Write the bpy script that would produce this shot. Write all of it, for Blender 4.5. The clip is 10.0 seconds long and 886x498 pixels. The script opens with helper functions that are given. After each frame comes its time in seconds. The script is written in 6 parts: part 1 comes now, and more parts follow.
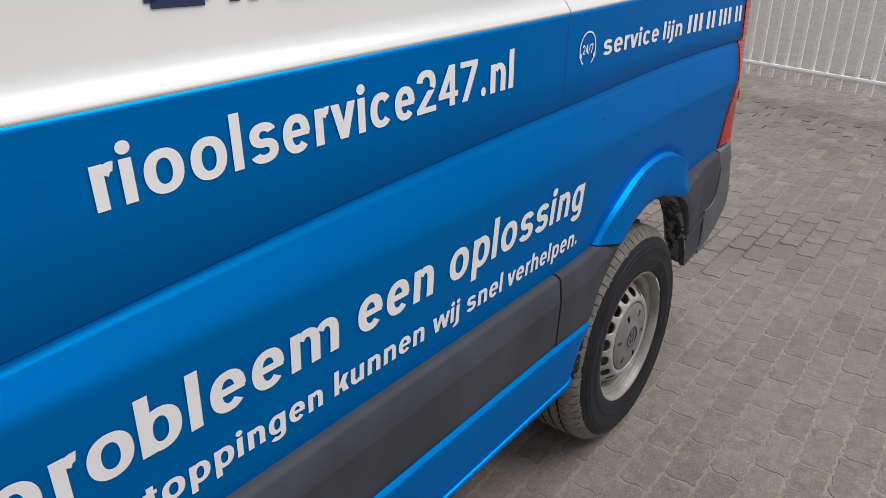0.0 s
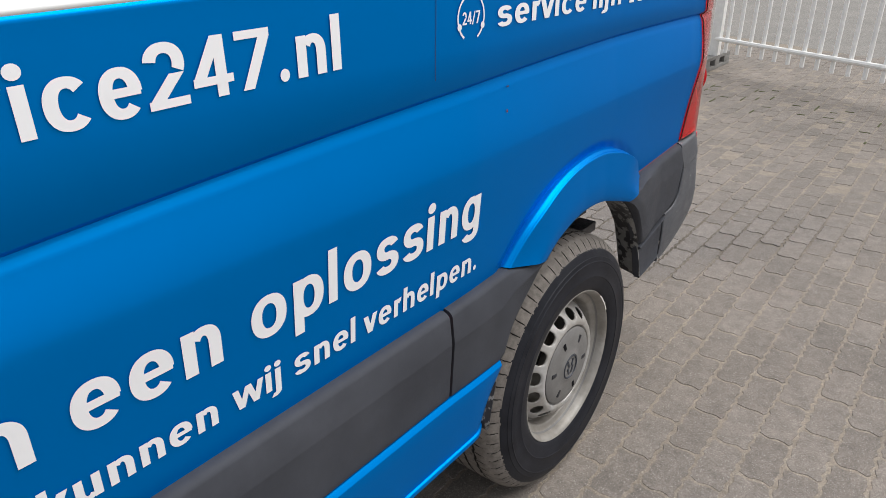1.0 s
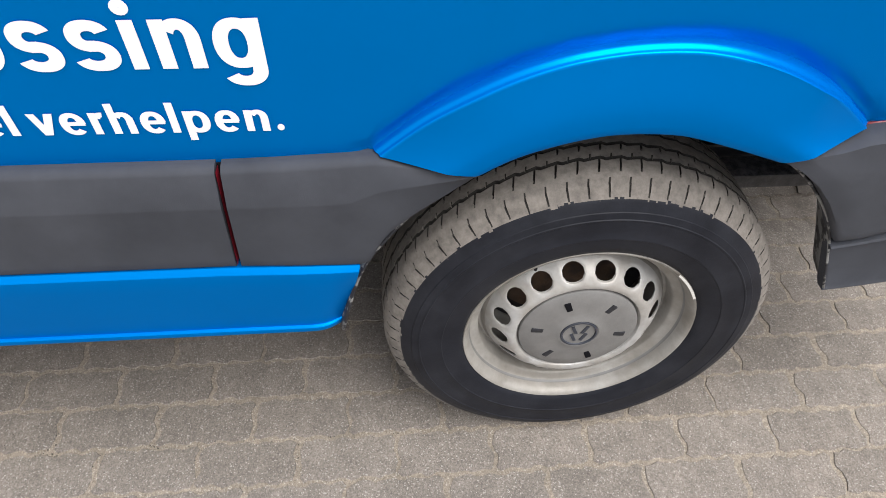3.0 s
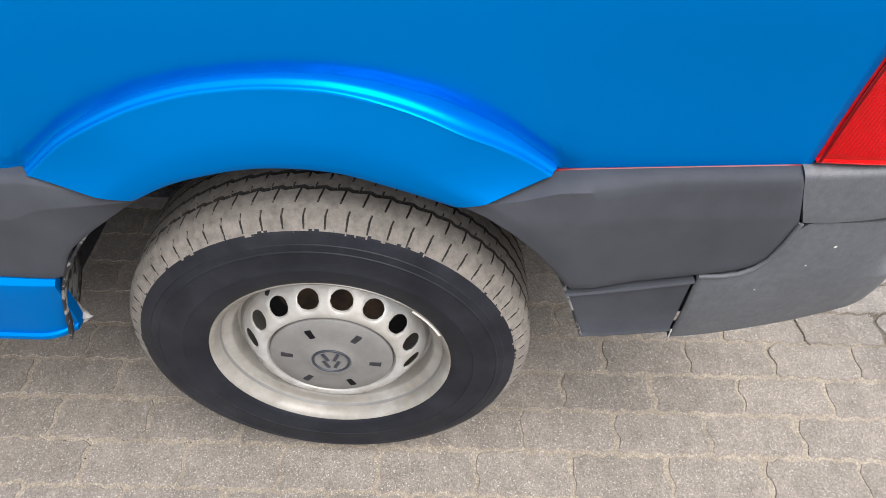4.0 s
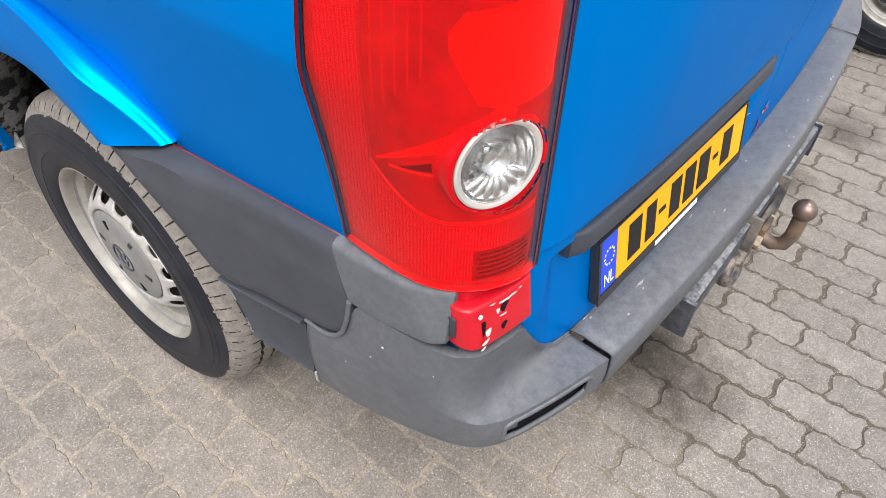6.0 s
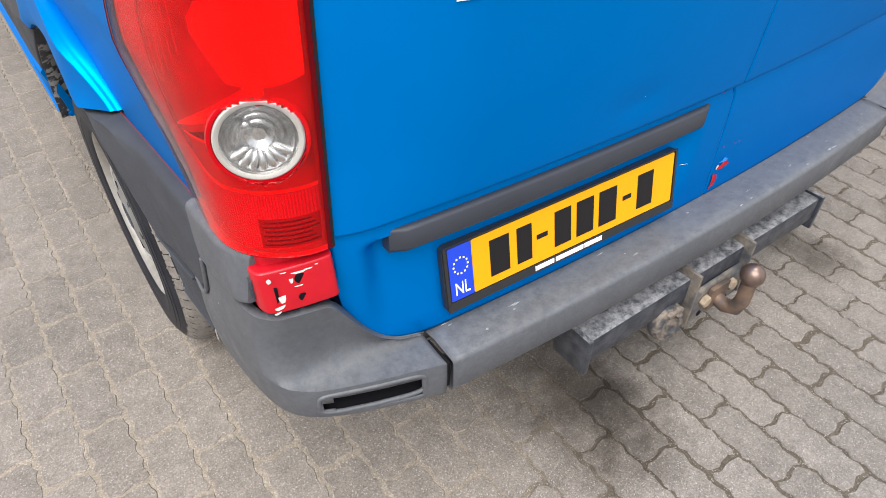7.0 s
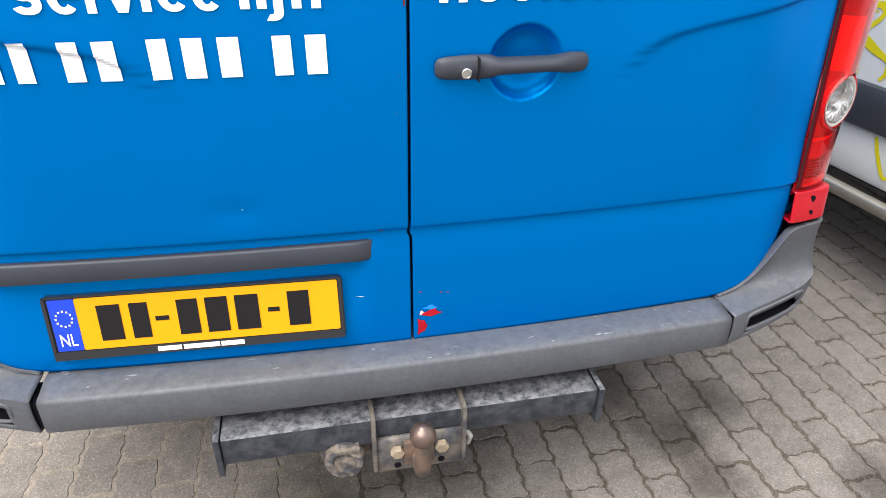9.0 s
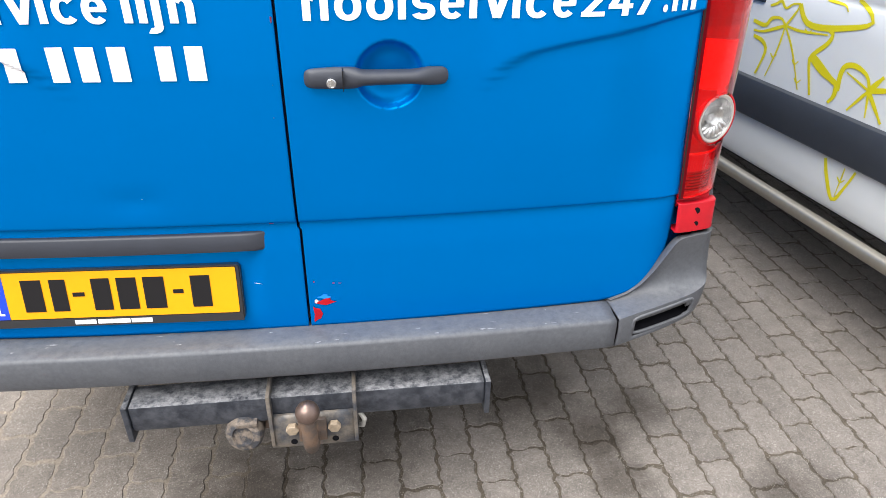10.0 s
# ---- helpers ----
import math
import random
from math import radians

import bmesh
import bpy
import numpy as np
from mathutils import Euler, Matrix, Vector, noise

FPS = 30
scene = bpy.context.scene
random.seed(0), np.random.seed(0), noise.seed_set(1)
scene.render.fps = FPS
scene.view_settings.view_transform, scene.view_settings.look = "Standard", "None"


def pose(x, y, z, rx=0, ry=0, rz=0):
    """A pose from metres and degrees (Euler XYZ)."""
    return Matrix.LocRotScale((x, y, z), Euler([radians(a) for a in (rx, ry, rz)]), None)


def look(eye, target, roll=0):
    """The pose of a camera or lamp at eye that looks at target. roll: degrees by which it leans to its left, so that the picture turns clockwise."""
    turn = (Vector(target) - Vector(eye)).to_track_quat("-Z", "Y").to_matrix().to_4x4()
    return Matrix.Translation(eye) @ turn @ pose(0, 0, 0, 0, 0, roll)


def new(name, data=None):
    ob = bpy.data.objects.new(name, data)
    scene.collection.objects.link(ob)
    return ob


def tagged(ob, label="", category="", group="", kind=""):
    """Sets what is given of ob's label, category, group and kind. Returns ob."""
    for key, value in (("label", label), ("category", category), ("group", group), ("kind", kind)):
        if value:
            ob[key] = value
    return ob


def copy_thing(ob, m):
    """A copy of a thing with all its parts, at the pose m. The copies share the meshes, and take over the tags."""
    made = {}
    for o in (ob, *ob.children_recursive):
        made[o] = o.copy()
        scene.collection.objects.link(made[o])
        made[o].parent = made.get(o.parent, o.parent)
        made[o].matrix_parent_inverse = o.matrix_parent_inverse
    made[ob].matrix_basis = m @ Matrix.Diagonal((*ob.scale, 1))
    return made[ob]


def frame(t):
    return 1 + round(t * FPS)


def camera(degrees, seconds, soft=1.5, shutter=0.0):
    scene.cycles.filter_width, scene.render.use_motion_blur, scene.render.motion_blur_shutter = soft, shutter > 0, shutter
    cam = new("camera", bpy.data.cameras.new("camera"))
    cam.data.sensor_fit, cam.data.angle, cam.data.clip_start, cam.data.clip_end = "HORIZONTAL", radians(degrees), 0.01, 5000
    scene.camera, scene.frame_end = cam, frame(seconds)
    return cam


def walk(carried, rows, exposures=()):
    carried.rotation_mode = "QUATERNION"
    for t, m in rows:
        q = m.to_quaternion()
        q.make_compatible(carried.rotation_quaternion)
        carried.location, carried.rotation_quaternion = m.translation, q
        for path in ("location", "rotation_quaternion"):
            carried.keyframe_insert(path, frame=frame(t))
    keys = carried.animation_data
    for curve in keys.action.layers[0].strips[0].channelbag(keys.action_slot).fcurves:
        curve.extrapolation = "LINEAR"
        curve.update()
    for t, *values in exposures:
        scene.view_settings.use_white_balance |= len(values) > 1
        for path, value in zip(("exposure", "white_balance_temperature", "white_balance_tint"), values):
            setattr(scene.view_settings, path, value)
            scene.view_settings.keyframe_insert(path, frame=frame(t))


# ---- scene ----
cam = camera(67.0, 10.0, soft=0.75)
PATH = [
    (0, (1.709, -1.857, 1.521), (0.541, -0.447, 0.716), -1.2),
    (0.5, (1.709, -1.652, 1.489), (0.556, -0.245, 0.656), -1.3),
    (1, (1.684, -1.417, 1.452), (0.535, -0.018, 0.6), -1.1),
    (1.5, (1.737, -1.107, 1.399), (0.395, 0.072, 0.499), -0.7),
    (2, (1.753, -0.858, 1.378), (0.381, -0.209, 0.076), 0.3),
    (2.2, (1.744, -0.76, 1.371), (0.413, -0.312, -0.053), 0.4),
    (3.3, (1.714, -0.196, 1.39), (0.327, -0.147, -0.049), 1.8),
    (3.5, (1.715, -0.102, 1.395), (0.341, -0.098, -0.058), 1.8),
    (4, (1.665, 0.191, 1.411), (0.3, 0.198, -0.051), 1.9),
    (4.5, (1.616, 0.503, 1.4), (0.267, 0.391, -0.072), 2.6),
    (5, (1.602, 0.768, 1.437), (0.318, 0.276, -0.015), 2.2),
    (5.5, (1.451, 0.971, 1.408), (0.267, 0.195, -0.004), 1.8),
    (5.7, (1.398, 1.04, 1.413), (0.214, 0.257, 0.003), 1.8),
    (6.8, (1.211, 1.5, 1.441), (0.342, 0.321, 0.079), 0.8),
    (7, (1.116, 1.546, 1.435), (0.228, 0.339, 0.11), 0.6),
    (7.5, (0.878, 1.686, 1.447), (-0.007, 0.417, 0.18), 0.8),
    (8, (0.676, 1.852, 1.471), (0.032, 0.442, 0.207), 1.0),
    (8.5, (0.454, 1.973, 1.453), (-0.097, 0.419, 0.32), 1.2),
    (9, (0.157, 2.012, 1.445), (-0.193, 0.335, 0.413), 0.8),
    (9.5, (-0.057, 2.081, 1.459), (-0.317, 0.38, 0.44), 1.1),
    (10, (-0.127, 2.179, 1.478), (-0.366, 0.462, 0.479), 1.0),
]
walk(cam, [(t, look(eye, target, roll)) for t, eye, target, roll in PATH],
     [(0.0, 0.15, 6250, 10), (0.5, 0.34, 6250, 10), (1.0, 0.42, 6250, 10), (1.5, 0.69, 6250, 10), (2.0, 0.85, 6250, 10), (3.5, 1.08, 6250, 10), (4.0, 1.24, 6250, 10), (5.0, 1.36, 6250, 10), (7.0, 1.16, 6250, 10), (8.5, 1.20, 6250, 10), (9.5, 1.34, 6250, 10), (10.0, 1.36, 6250, 10)])

# ---- world and light ----
world = bpy.data.worlds.new("sky")
scene.world = world
world.use_nodes = True
wn = world.node_tree.nodes
sky = wn.new("ShaderNodeTexSky")
sky.sky_type = "NISHITA"
sky.sun_disc = False
sky.sun_elevation, sky.sun_rotation = radians(58), radians(46)
sky.air_density, sky.dust_density, sky.ozone_density = 1.0, 4.0, 1.0
# an overcast sky: brightest overhead, about a third of that at the horizon
where = wn.new("ShaderNodeTexCoord")
height = wn.new("ShaderNodeSeparateXYZ")
world.node_tree.links.new(where.outputs["Generated"], height.inputs[0])
cloud = wn.new("ShaderNodeMapRange")
for key, value in (("From Min", 0.0), ("From Max", 1.0), ("To Min", 6.4), ("To Max", 8.0)):
    cloud.inputs[key].default_value = value
world.node_tree.links.new(height.outputs["Z"], cloud.inputs["Value"])
veil = wn.new("ShaderNodeMixRGB")
veil.inputs["Fac"].default_value = 0.85
world.node_tree.links.new(cloud.outputs[0], veil.inputs["Color2"])
world.node_tree.links.new(sky.outputs[0], veil.inputs["Color1"])
world.node_tree.links.new(veil.outputs[0], wn["Background"].inputs["Color"])
wn["Background"].inputs["Strength"].default_value = 0.09

sun = new("sun", bpy.data.lights.new("sun", "SUN"))
sun.data.energy, sun.data.angle, sun.data.color = 2.3, radians(50), (1.0, 0.96, 0.9)
sun.matrix_world = look((2.7, 2.6, 6.0), (0, 0, 0))

# ---- materials ----


def material(name, colour, rough=0.5, metal=0.0, grain=0.0, grain_size=60.0, second=None, stain=0.0, stain_size=4.0, bump=0.0,
             bump_size=200.0, coat=0.0, spec=0.5, spread=0.0, rough_var=0.0, dust=None, tint=None, ior=1.5):
    """A principled material with two scales of variation, relief, and a spread from piece to piece."""
    m = bpy.data.materials.new(name)
    m.use_nodes = True
    n, l = m.node_tree.nodes, m.node_tree.links
    b = n["Principled BSDF"]
    b.inputs["Roughness"].default_value, b.inputs["Metallic"].default_value = rough, metal
    b.inputs["Coat Weight"].default_value, b.inputs["Specular IOR Level"].default_value = coat, spec
    b.inputs["IOR"].default_value = ior
    if tint:
        b.inputs["Specular Tint"].default_value = (*tint, 1)
    geo = n.new("ShaderNodeNewGeometry")
    base = n.new("ShaderNodeRGB")
    base.outputs[0].default_value = (*colour, 1)
    out = base.outputs[0]

    def tex(size, detail, rough_=0.6):
        t = n.new("ShaderNodeTexNoise")
        t.inputs["Scale"].default_value, t.inputs["Detail"].default_value, t.inputs["Roughness"].default_value = size, detail, rough_
        l.new(geo.outputs["Position"], t.inputs["Vector"])
        return t.outputs["Fac"]

    def mixed(kind, fac, a, c):
        mx = n.new("ShaderNodeMixRGB")
        mx.blend_type = kind
        for sock, v in (("Fac", fac), ("Color1", a), ("Color2", c)):
            if isinstance(v, bpy.types.NodeSocket):
                l.new(v, mx.inputs[sock])
            else:
                mx.inputs[sock].default_value = v if not isinstance(v, tuple) else (*v, 1)
        return mx.outputs[0]

    def ramp(src, lo, hi, a=0.0, c=1.0):
        r = n.new("ShaderNodeMapRange")
        r.inputs["From Min"].default_value, r.inputs["From Max"].default_value = lo, hi
        r.inputs["To Min"].default_value, r.inputs["To Max"].default_value = a, c
        l.new(src, r.inputs["Value"])
        return r.outputs[0]

    if second:
        out = mixed("MIX", ramp(tex(stain_size, 6), 0.5 - 0.5 / (1 + 8 * stain), 0.5 + 0.5 / (1 + 8 * stain)), out, second)
    if grain:
        g = ramp(tex(grain_size, 4, 0.7), 0.3, 0.7, 1 - grain, 1 + grain)
        out = mixed("MULTIPLY", 1.0, out, g)
    if spread:
        info = n.new("ShaderNodeObjectInfo")
        both = n.new("ShaderNodeMath")
        both.operation = "ADD"
        l.new(info.outputs["Random"], both.inputs[0])
        l.new(geo.outputs["Random Per Island"], both.inputs[1])
        fr = n.new("ShaderNodeMath")
        fr.operation = "FRACT"
        l.new(both.outputs[0], fr.inputs[0])
        out = mixed("MULTIPLY", 1.0, out, ramp(fr.outputs[0], 0, 1, 1 - spread, 1 + spread))
    if dust:
        # settled dust on faces that look up
        sep = n.new("ShaderNodeSeparateXYZ")
        l.new(geo.outputs["Normal"], sep.inputs[0])
        amount = n.new("ShaderNodeMath")
        amount.operation = "MULTIPLY"
        l.new(ramp(sep.outputs["Z"], 0.35, 0.9), amount.inputs[0])
        l.new(ramp(tex(48, 8, 0.8), 0.40, 0.62, 0.05, 0.85), amount.inputs[1])
        out = mixed("MIX", amount.outputs[0], out, dust)
    l.new(out, b.inputs["Base Color"])
    if rough_var:
        l.new(ramp(tex(12, 5), 0.3, 0.7, rough - rough_var, rough + rough_var), b.inputs["Roughness"])
    if bump:
        bp = n.new("ShaderNodeBump")
        bp.inputs["Strength"].default_value, bp.inputs["Distance"].default_value = bump, 0.002
        l.new(tex(bump_size, 5), bp.inputs["Height"])
        l.new(bp.outputs[0], b.inputs["Normal"])
    return m


BLUE = material("blue_wrap", (0.0, 0.147, 0.525), 0.42, ior=1.22, grain=0.03, grain_size=3, bump=0.01, bump_size=30, spec=0.5, tint=(0.0, 0.55, 0.95))


def flakes(m, colour, rough, share):
    """Mixes metallic flakes of a lighter hue into a film."""
    n, l = m.node_tree.nodes, m.node_tree.links
    b, out = n["Principled BSDF"], n["Material Output"]
    f = n.new("ShaderNodeBsdfPrincipled")
    f.inputs["Base Color"].default_value = (*colour, 1)
    f.inputs["Metallic"].default_value, f.inputs["Roughness"].default_value = 1.0, rough
    f.inputs["Specular Tint"].default_value = (0.0, 0.5, 0.95, 1)
    l.new(b.inputs["Normal"].links[0].from_socket, f.inputs["Normal"])
    mix = n.new("ShaderNodeMixShader")
    mix.inputs[0].default_value = share
    l.new(b.outputs[0], mix.inputs[1])
    l.new(f.outputs[0], mix.inputs[2])
    l.new(mix.outputs[0], out.inputs["Surface"])


flakes(BLUE, (0.0, 0.225, 0.58), 0.33, 0.48)
WHITE = material("white_paint", (0.72, 0.72, 0.715), 0.3, grain=0.03, grain_size=2, coat=0.3)
LETTER = material("white_film", (0.86, 0.86, 0.88), 0.4, grain=0.02, grain_size=20)
GREY = material("grey_plastic", (0.042, 0.0445, 0.053), 0.6, spec=0.14, grain=0.14, grain_size=9, second=(0.060, 0.063, 0.074), stain=0.15,
                stain_size=3, bump=0.25, bump_size=900, rough_var=0.08)
BUMPER = material("scuffed_grey_plastic", (0.076, 0.080, 0.091), 0.5, grain=0.14, grain_size=90, second=(0.094, 0.098, 0.109), stain=0.15,
                  stain_size=9, bump=0.3, bump_size=500, rough_var=0.12, dust=(0.135, 0.138, 0.146), spec=0.35)
RUBBER = material("tyre_rubber", (0.010, 0.011, 0.016), 0.5, grain=0.25, grain_size=14, second=(0.017, 0.018, 0.023), stain=0.2,
                  stain_size=7, bump=0.15, bump_size=300, spec=0.18)
TREAD = material("dusty_tread", (0.196, 0.175, 0.155), 0.9, grain=0.3, grain_size=60, second=(0.150, 0.134, 0.119), stain=0.2, stain_size=14,
                 bump=0.3, bump_size=300)
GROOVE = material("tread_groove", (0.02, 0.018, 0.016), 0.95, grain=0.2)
STEEL = material("silver_wheel_paint", (0.43, 0.422, 0.412), 0.40, metal=0.2, grain=0.10, grain_size=25, second=(0.35, 0.33, 0.305),
                 stain=0.6, stain_size=14, bump=0.1)
BARREL = material("dusty_wheel_paint", (0.32, 0.305, 0.283), 0.46, metal=0.15, grain=0.14, grain_size=25, second=(0.215, 0.197, 0.172), stain=0.3,
                  stain_size=9, bump=0.1)
CAP = material("grey_hub_plastic", (0.165, 0.16, 0.155), 0.5, grain=0.12, grain_size=25, bump=0.2, bump_size=400)
# near-black that stands in for the shade inside holes, slots and gaps
BLACK = material("hole_shade", (0.006, 0.006, 0.008), 0.8, grain=0.2, spec=0.1)
UNDER = material("underseal", (0.012, 0.013, 0.018), 0.55, grain=0.3, second=(0.02, 0.02, 0.024), bump=0.5, bump_size=60)
PEEL = material("peeling_underseal", (0.012, 0.013, 0.018), 0.5, second=(0.19, 0.19, 0.185), stain=4.0, stain_size=38, bump=0.6, bump_size=60,
                grain=0.2)
REDPAINT = material("red_paint", (0.42, 0.005, 0.014), 0.32, grain=0.12, grain_size=20, coat=0.1, spec=0.3)
OLDRED = material("old_red_paint", (0.17, 0.008, 0.014), 0.4)
JOINTRED = material("faded_red_paint", (0.32, 0.012, 0.03), 0.4, grain=0.2)
CHIP = material("bare_primer", (0.62, 0.60, 0.56), 0.6, grain=0.2, grain_size=200)
FILLER = material("torn_filler", (0.42, 0.41, 0.40), 0.7, grain=0.25, grain_size=60, second=(0.20, 0.195, 0.19), stain=0.8, stain_size=30, bump=0.8, bump_size=90)
LENS = material("red_lamp_body", (0.31, 0.003, 0.006), 0.35, grain=0.18, grain_size=14, second=(0.26, 0.002, 0.004), stain=0.3, stain_size=18, spec=0.4, tint=(1.0, 0.2, 0.2))
CHAMBER = material("red_lamp_chamber", (0.27, 0.003, 0.006), 0.22, grain=0.3, grain_size=9, second=(0.36, 0.004, 0.008), stain=0.4, stain_size=8, spec=0.5, tint=(1.0, 0.2, 0.2))
COLLAR = material("red_lamp_collar", (0.40, 0.002, 0.006), 0.12, grain=0.1, grain_size=20, spec=0.4, tint=(1.0, 0.2, 0.2))
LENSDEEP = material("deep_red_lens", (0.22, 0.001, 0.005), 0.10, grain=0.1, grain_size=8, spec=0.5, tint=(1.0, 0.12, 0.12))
LENSDARK = material("smoked_red_lens", (0.09, 0.001, 0.004), 0.1, spec=0.5, tint=(1.0, 0.15, 0.15))
LENSHOT = material("bright_red_segment", (0.97, 0.004, 0.001), 0.15, grain=0.1, grain_size=260, spec=0.4, tint=(1.0, 0.12, 0.08))
LENSRIB = material("red_reflector", (0.46, 0.002, 0.012), 0.25, grain=0.2, grain_size=900, bump=0.5, bump_size=900, spec=0.3, tint=(1.0, 0.1, 0.12))


def prismatic(m, pitch):
    """Adds a fine mesh of prisms to a lens material."""
    n, l = m.node_tree.nodes, m.node_tree.links
    b = n["Principled BSDF"]
    geo = n.new("ShaderNodeNewGeometry")
    tone = None
    for bands, keep, scale in (("DIAGONAL", (1.0, -1.0, 0.0), 0.195), ("Z", (1.0, 1.0, 1.0), 0.314)):
        flat = n.new("ShaderNodeVectorMath")
        flat.operation = "MULTIPLY"
        flat.inputs[1].default_value = keep
        l.new(geo.outputs["Position"], flat.inputs[0])
        w = n.new("ShaderNodeTexWave")
        w.bands_direction = bands
        w.inputs["Scale"].default_value = scale / pitch
        l.new(flat.outputs[0], w.inputs["Vector"])
        r = n.new("ShaderNodeMapRange")
        for key, value in (("From Min", 0.0), ("From Max", 1.0), ("To Min", 0.74), ("To Max", 1.12)):
            r.inputs[key].default_value = value
        l.new(w.outputs["Fac"], r.inputs["Value"])
        if tone is None:
            tone = r.outputs[0]
        else:
            both = n.new("ShaderNodeMath")
            both.operation = "MULTIPLY"
            l.new(tone, both.inputs[0])
            l.new(r.outputs[0], both.inputs[1])
            tone = both.outputs[0]
    mx = n.new("ShaderNodeMixRGB")
    mx.blend_type = "MULTIPLY"
    mx.inputs["Fac"].default_value = 1.0
    l.new(b.inputs["Base Color"].links[0].from_socket, mx.inputs["Color1"])
    l.new(tone, mx.inputs["Color2"])
    l.new(mx.outputs[0], b.inputs["Base Color"])


prismatic(LENSRIB, 0.0016)
BEZEL = material("grey_bezel", (0.36, 0.345, 0.32), 0.4, grain=0.1, grain_size=40)
MIRROR = material("lamp_reflector", (0.60, 0.60, 0.60), 0.26, metal=1.0, grain=0.15, grain_size=120)
CYAN = material("torn_blue_film", (0.01, 0.24, 0.72), 0.4)
YELLOW = material("yellow_plate", (0.80, 0.335, 0.001), 0.45, grain=0.02, spec=0.25)
EUBLUE = material("blue_band", (0.01, 0.05, 0.55), 0.35)
STAR = material("pale_stars", (0.75, 0.7, 0.35), 0.4)
INK = material("black_ink", (0.012, 0.011, 0.012), 0.5, spec=0.2)
FRAMEBLACK = material("black_plate_frame", (0.02, 0.02, 0.022), 0.38, bump=0.1)
GRIME = material("grimy_black_steel", (0.020, 0.024, 0.034), 0.42, grain=0.35, grain_size=40, second=(0.040, 0.043, 0.052), stain=0.4,
                 stain_size=40, bump=0.4, bump_size=160, rough_var=0.15, dust=(0.30, 0.30, 0.31))
MUDDY = material("muddy_steel", (0.050, 0.053, 0.062), 0.5, grain=0.35, grain_size=50, second=(0.15, 0.128, 0.106), stain=0.5, stain_size=22,
                 bump=0.5, bump_size=150, rough_var=0.15)
SOCKET = material("muddy_rubber", (0.035, 0.036, 0.042), 0.55, grain=0.4, grain_size=90, second=(0.16, 0.13, 0.105), stain=0.9, stain_size=38,
                  bump=0.8, bump_size=120)
RUST = material("rusty_steel", (0.20, 0.13, 0.09), 0.6, metal=0.3, grain=0.3, grain_size=60, second=(0.09, 0.07, 0.06), stain=0.6,
                stain_size=30, bump=0.5, bump_size=150)
BALLSTEEL = material("brown_ball_steel", (0.17, 0.12, 0.10), 0.38, metal=0.7, grain=0.2, grain_size=60)
CHROME = material("steel_tube", (0.38, 0.35, 0.30), 0.32, metal=0.7, grain=0.05)
VINYL = material("yellow_vinyl", (0.66, 0.58, 0.01), 0.4)
NAVY = material("navy_film", (0.015, 0.025, 0.09), 0.4)
FENCEWHITE = material("white_fence_paint", (0.82, 0.81, 0.78), 0.4, grain=0.08, grain_size=20)
CONCRETE = material("weathered_concrete", (0.24, 0.23, 0.215), 0.9, grain=0.25, grain_size=40, second=(0.17, 0.165, 0.155), bump=0.6,
                    bump_size=80)
ZINC = material("zinc_sheet", (0.45, 0.46, 0.47), 0.45, metal=0.4, grain=0.1)
BOLT = material("dusty_bolt", (0.30, 0.235, 0.165), 0.6, grain=0.3, grain_size=80)
SCUFF = material("pale_scuff", (0.26, 0.262, 0.27), 0.6, grain=0.4, grain_size=150)
MOSS = material("moss", (0.07, 0.075, 0.025), 0.95, grain=0.4, grain_size=60)
GRIT = material("loose_grit", (0.10, 0.088, 0.075), 0.95, spread=0.6)
CHARCOAL = material("charcoal_plastic", (0.030, 0.034, 0.046), 0.5, grain=0.1, grain_size=9, bump=0.2, bump_size=600)
SLATE = material("slate_plastic", (0.032, 0.037, 0.048), 0.5, grain=0.1, grain_size=9, bump=0.2, bump_size=600)
VANWHITE = material("white_van_paint", (0.65, 0.67, 0.685), 0.28, grain=0.03, grain_size=2, coat=0.4)


def glass():
    m = bpy.data.materials.new("clear_lamp_glass")
    m.use_nodes = True
    b = m.node_tree.nodes["Principled BSDF"]
    b.inputs["Base Color"].default_value = (0.97, 0.97, 0.96, 1)
    b.inputs["Transmission Weight"].default_value, b.inputs["Roughness"].default_value, b.inputs["IOR"].default_value = 1.0, 0.04, 1.3
    return m


GLASS = glass()


def red_glass():
    m = bpy.data.materials.new("clear_red_lens")
    m.use_nodes = True
    b = m.node_tree.nodes["Principled BSDF"]
    b.inputs["Base Color"].default_value = (1.0, 0.34, 0.34, 1)
    b.inputs["Transmission Weight"].default_value, b.inputs["Roughness"].default_value, b.inputs["IOR"].default_value = 1.0, 0.02, 1.27
    return m


REDGLASS = red_glass()


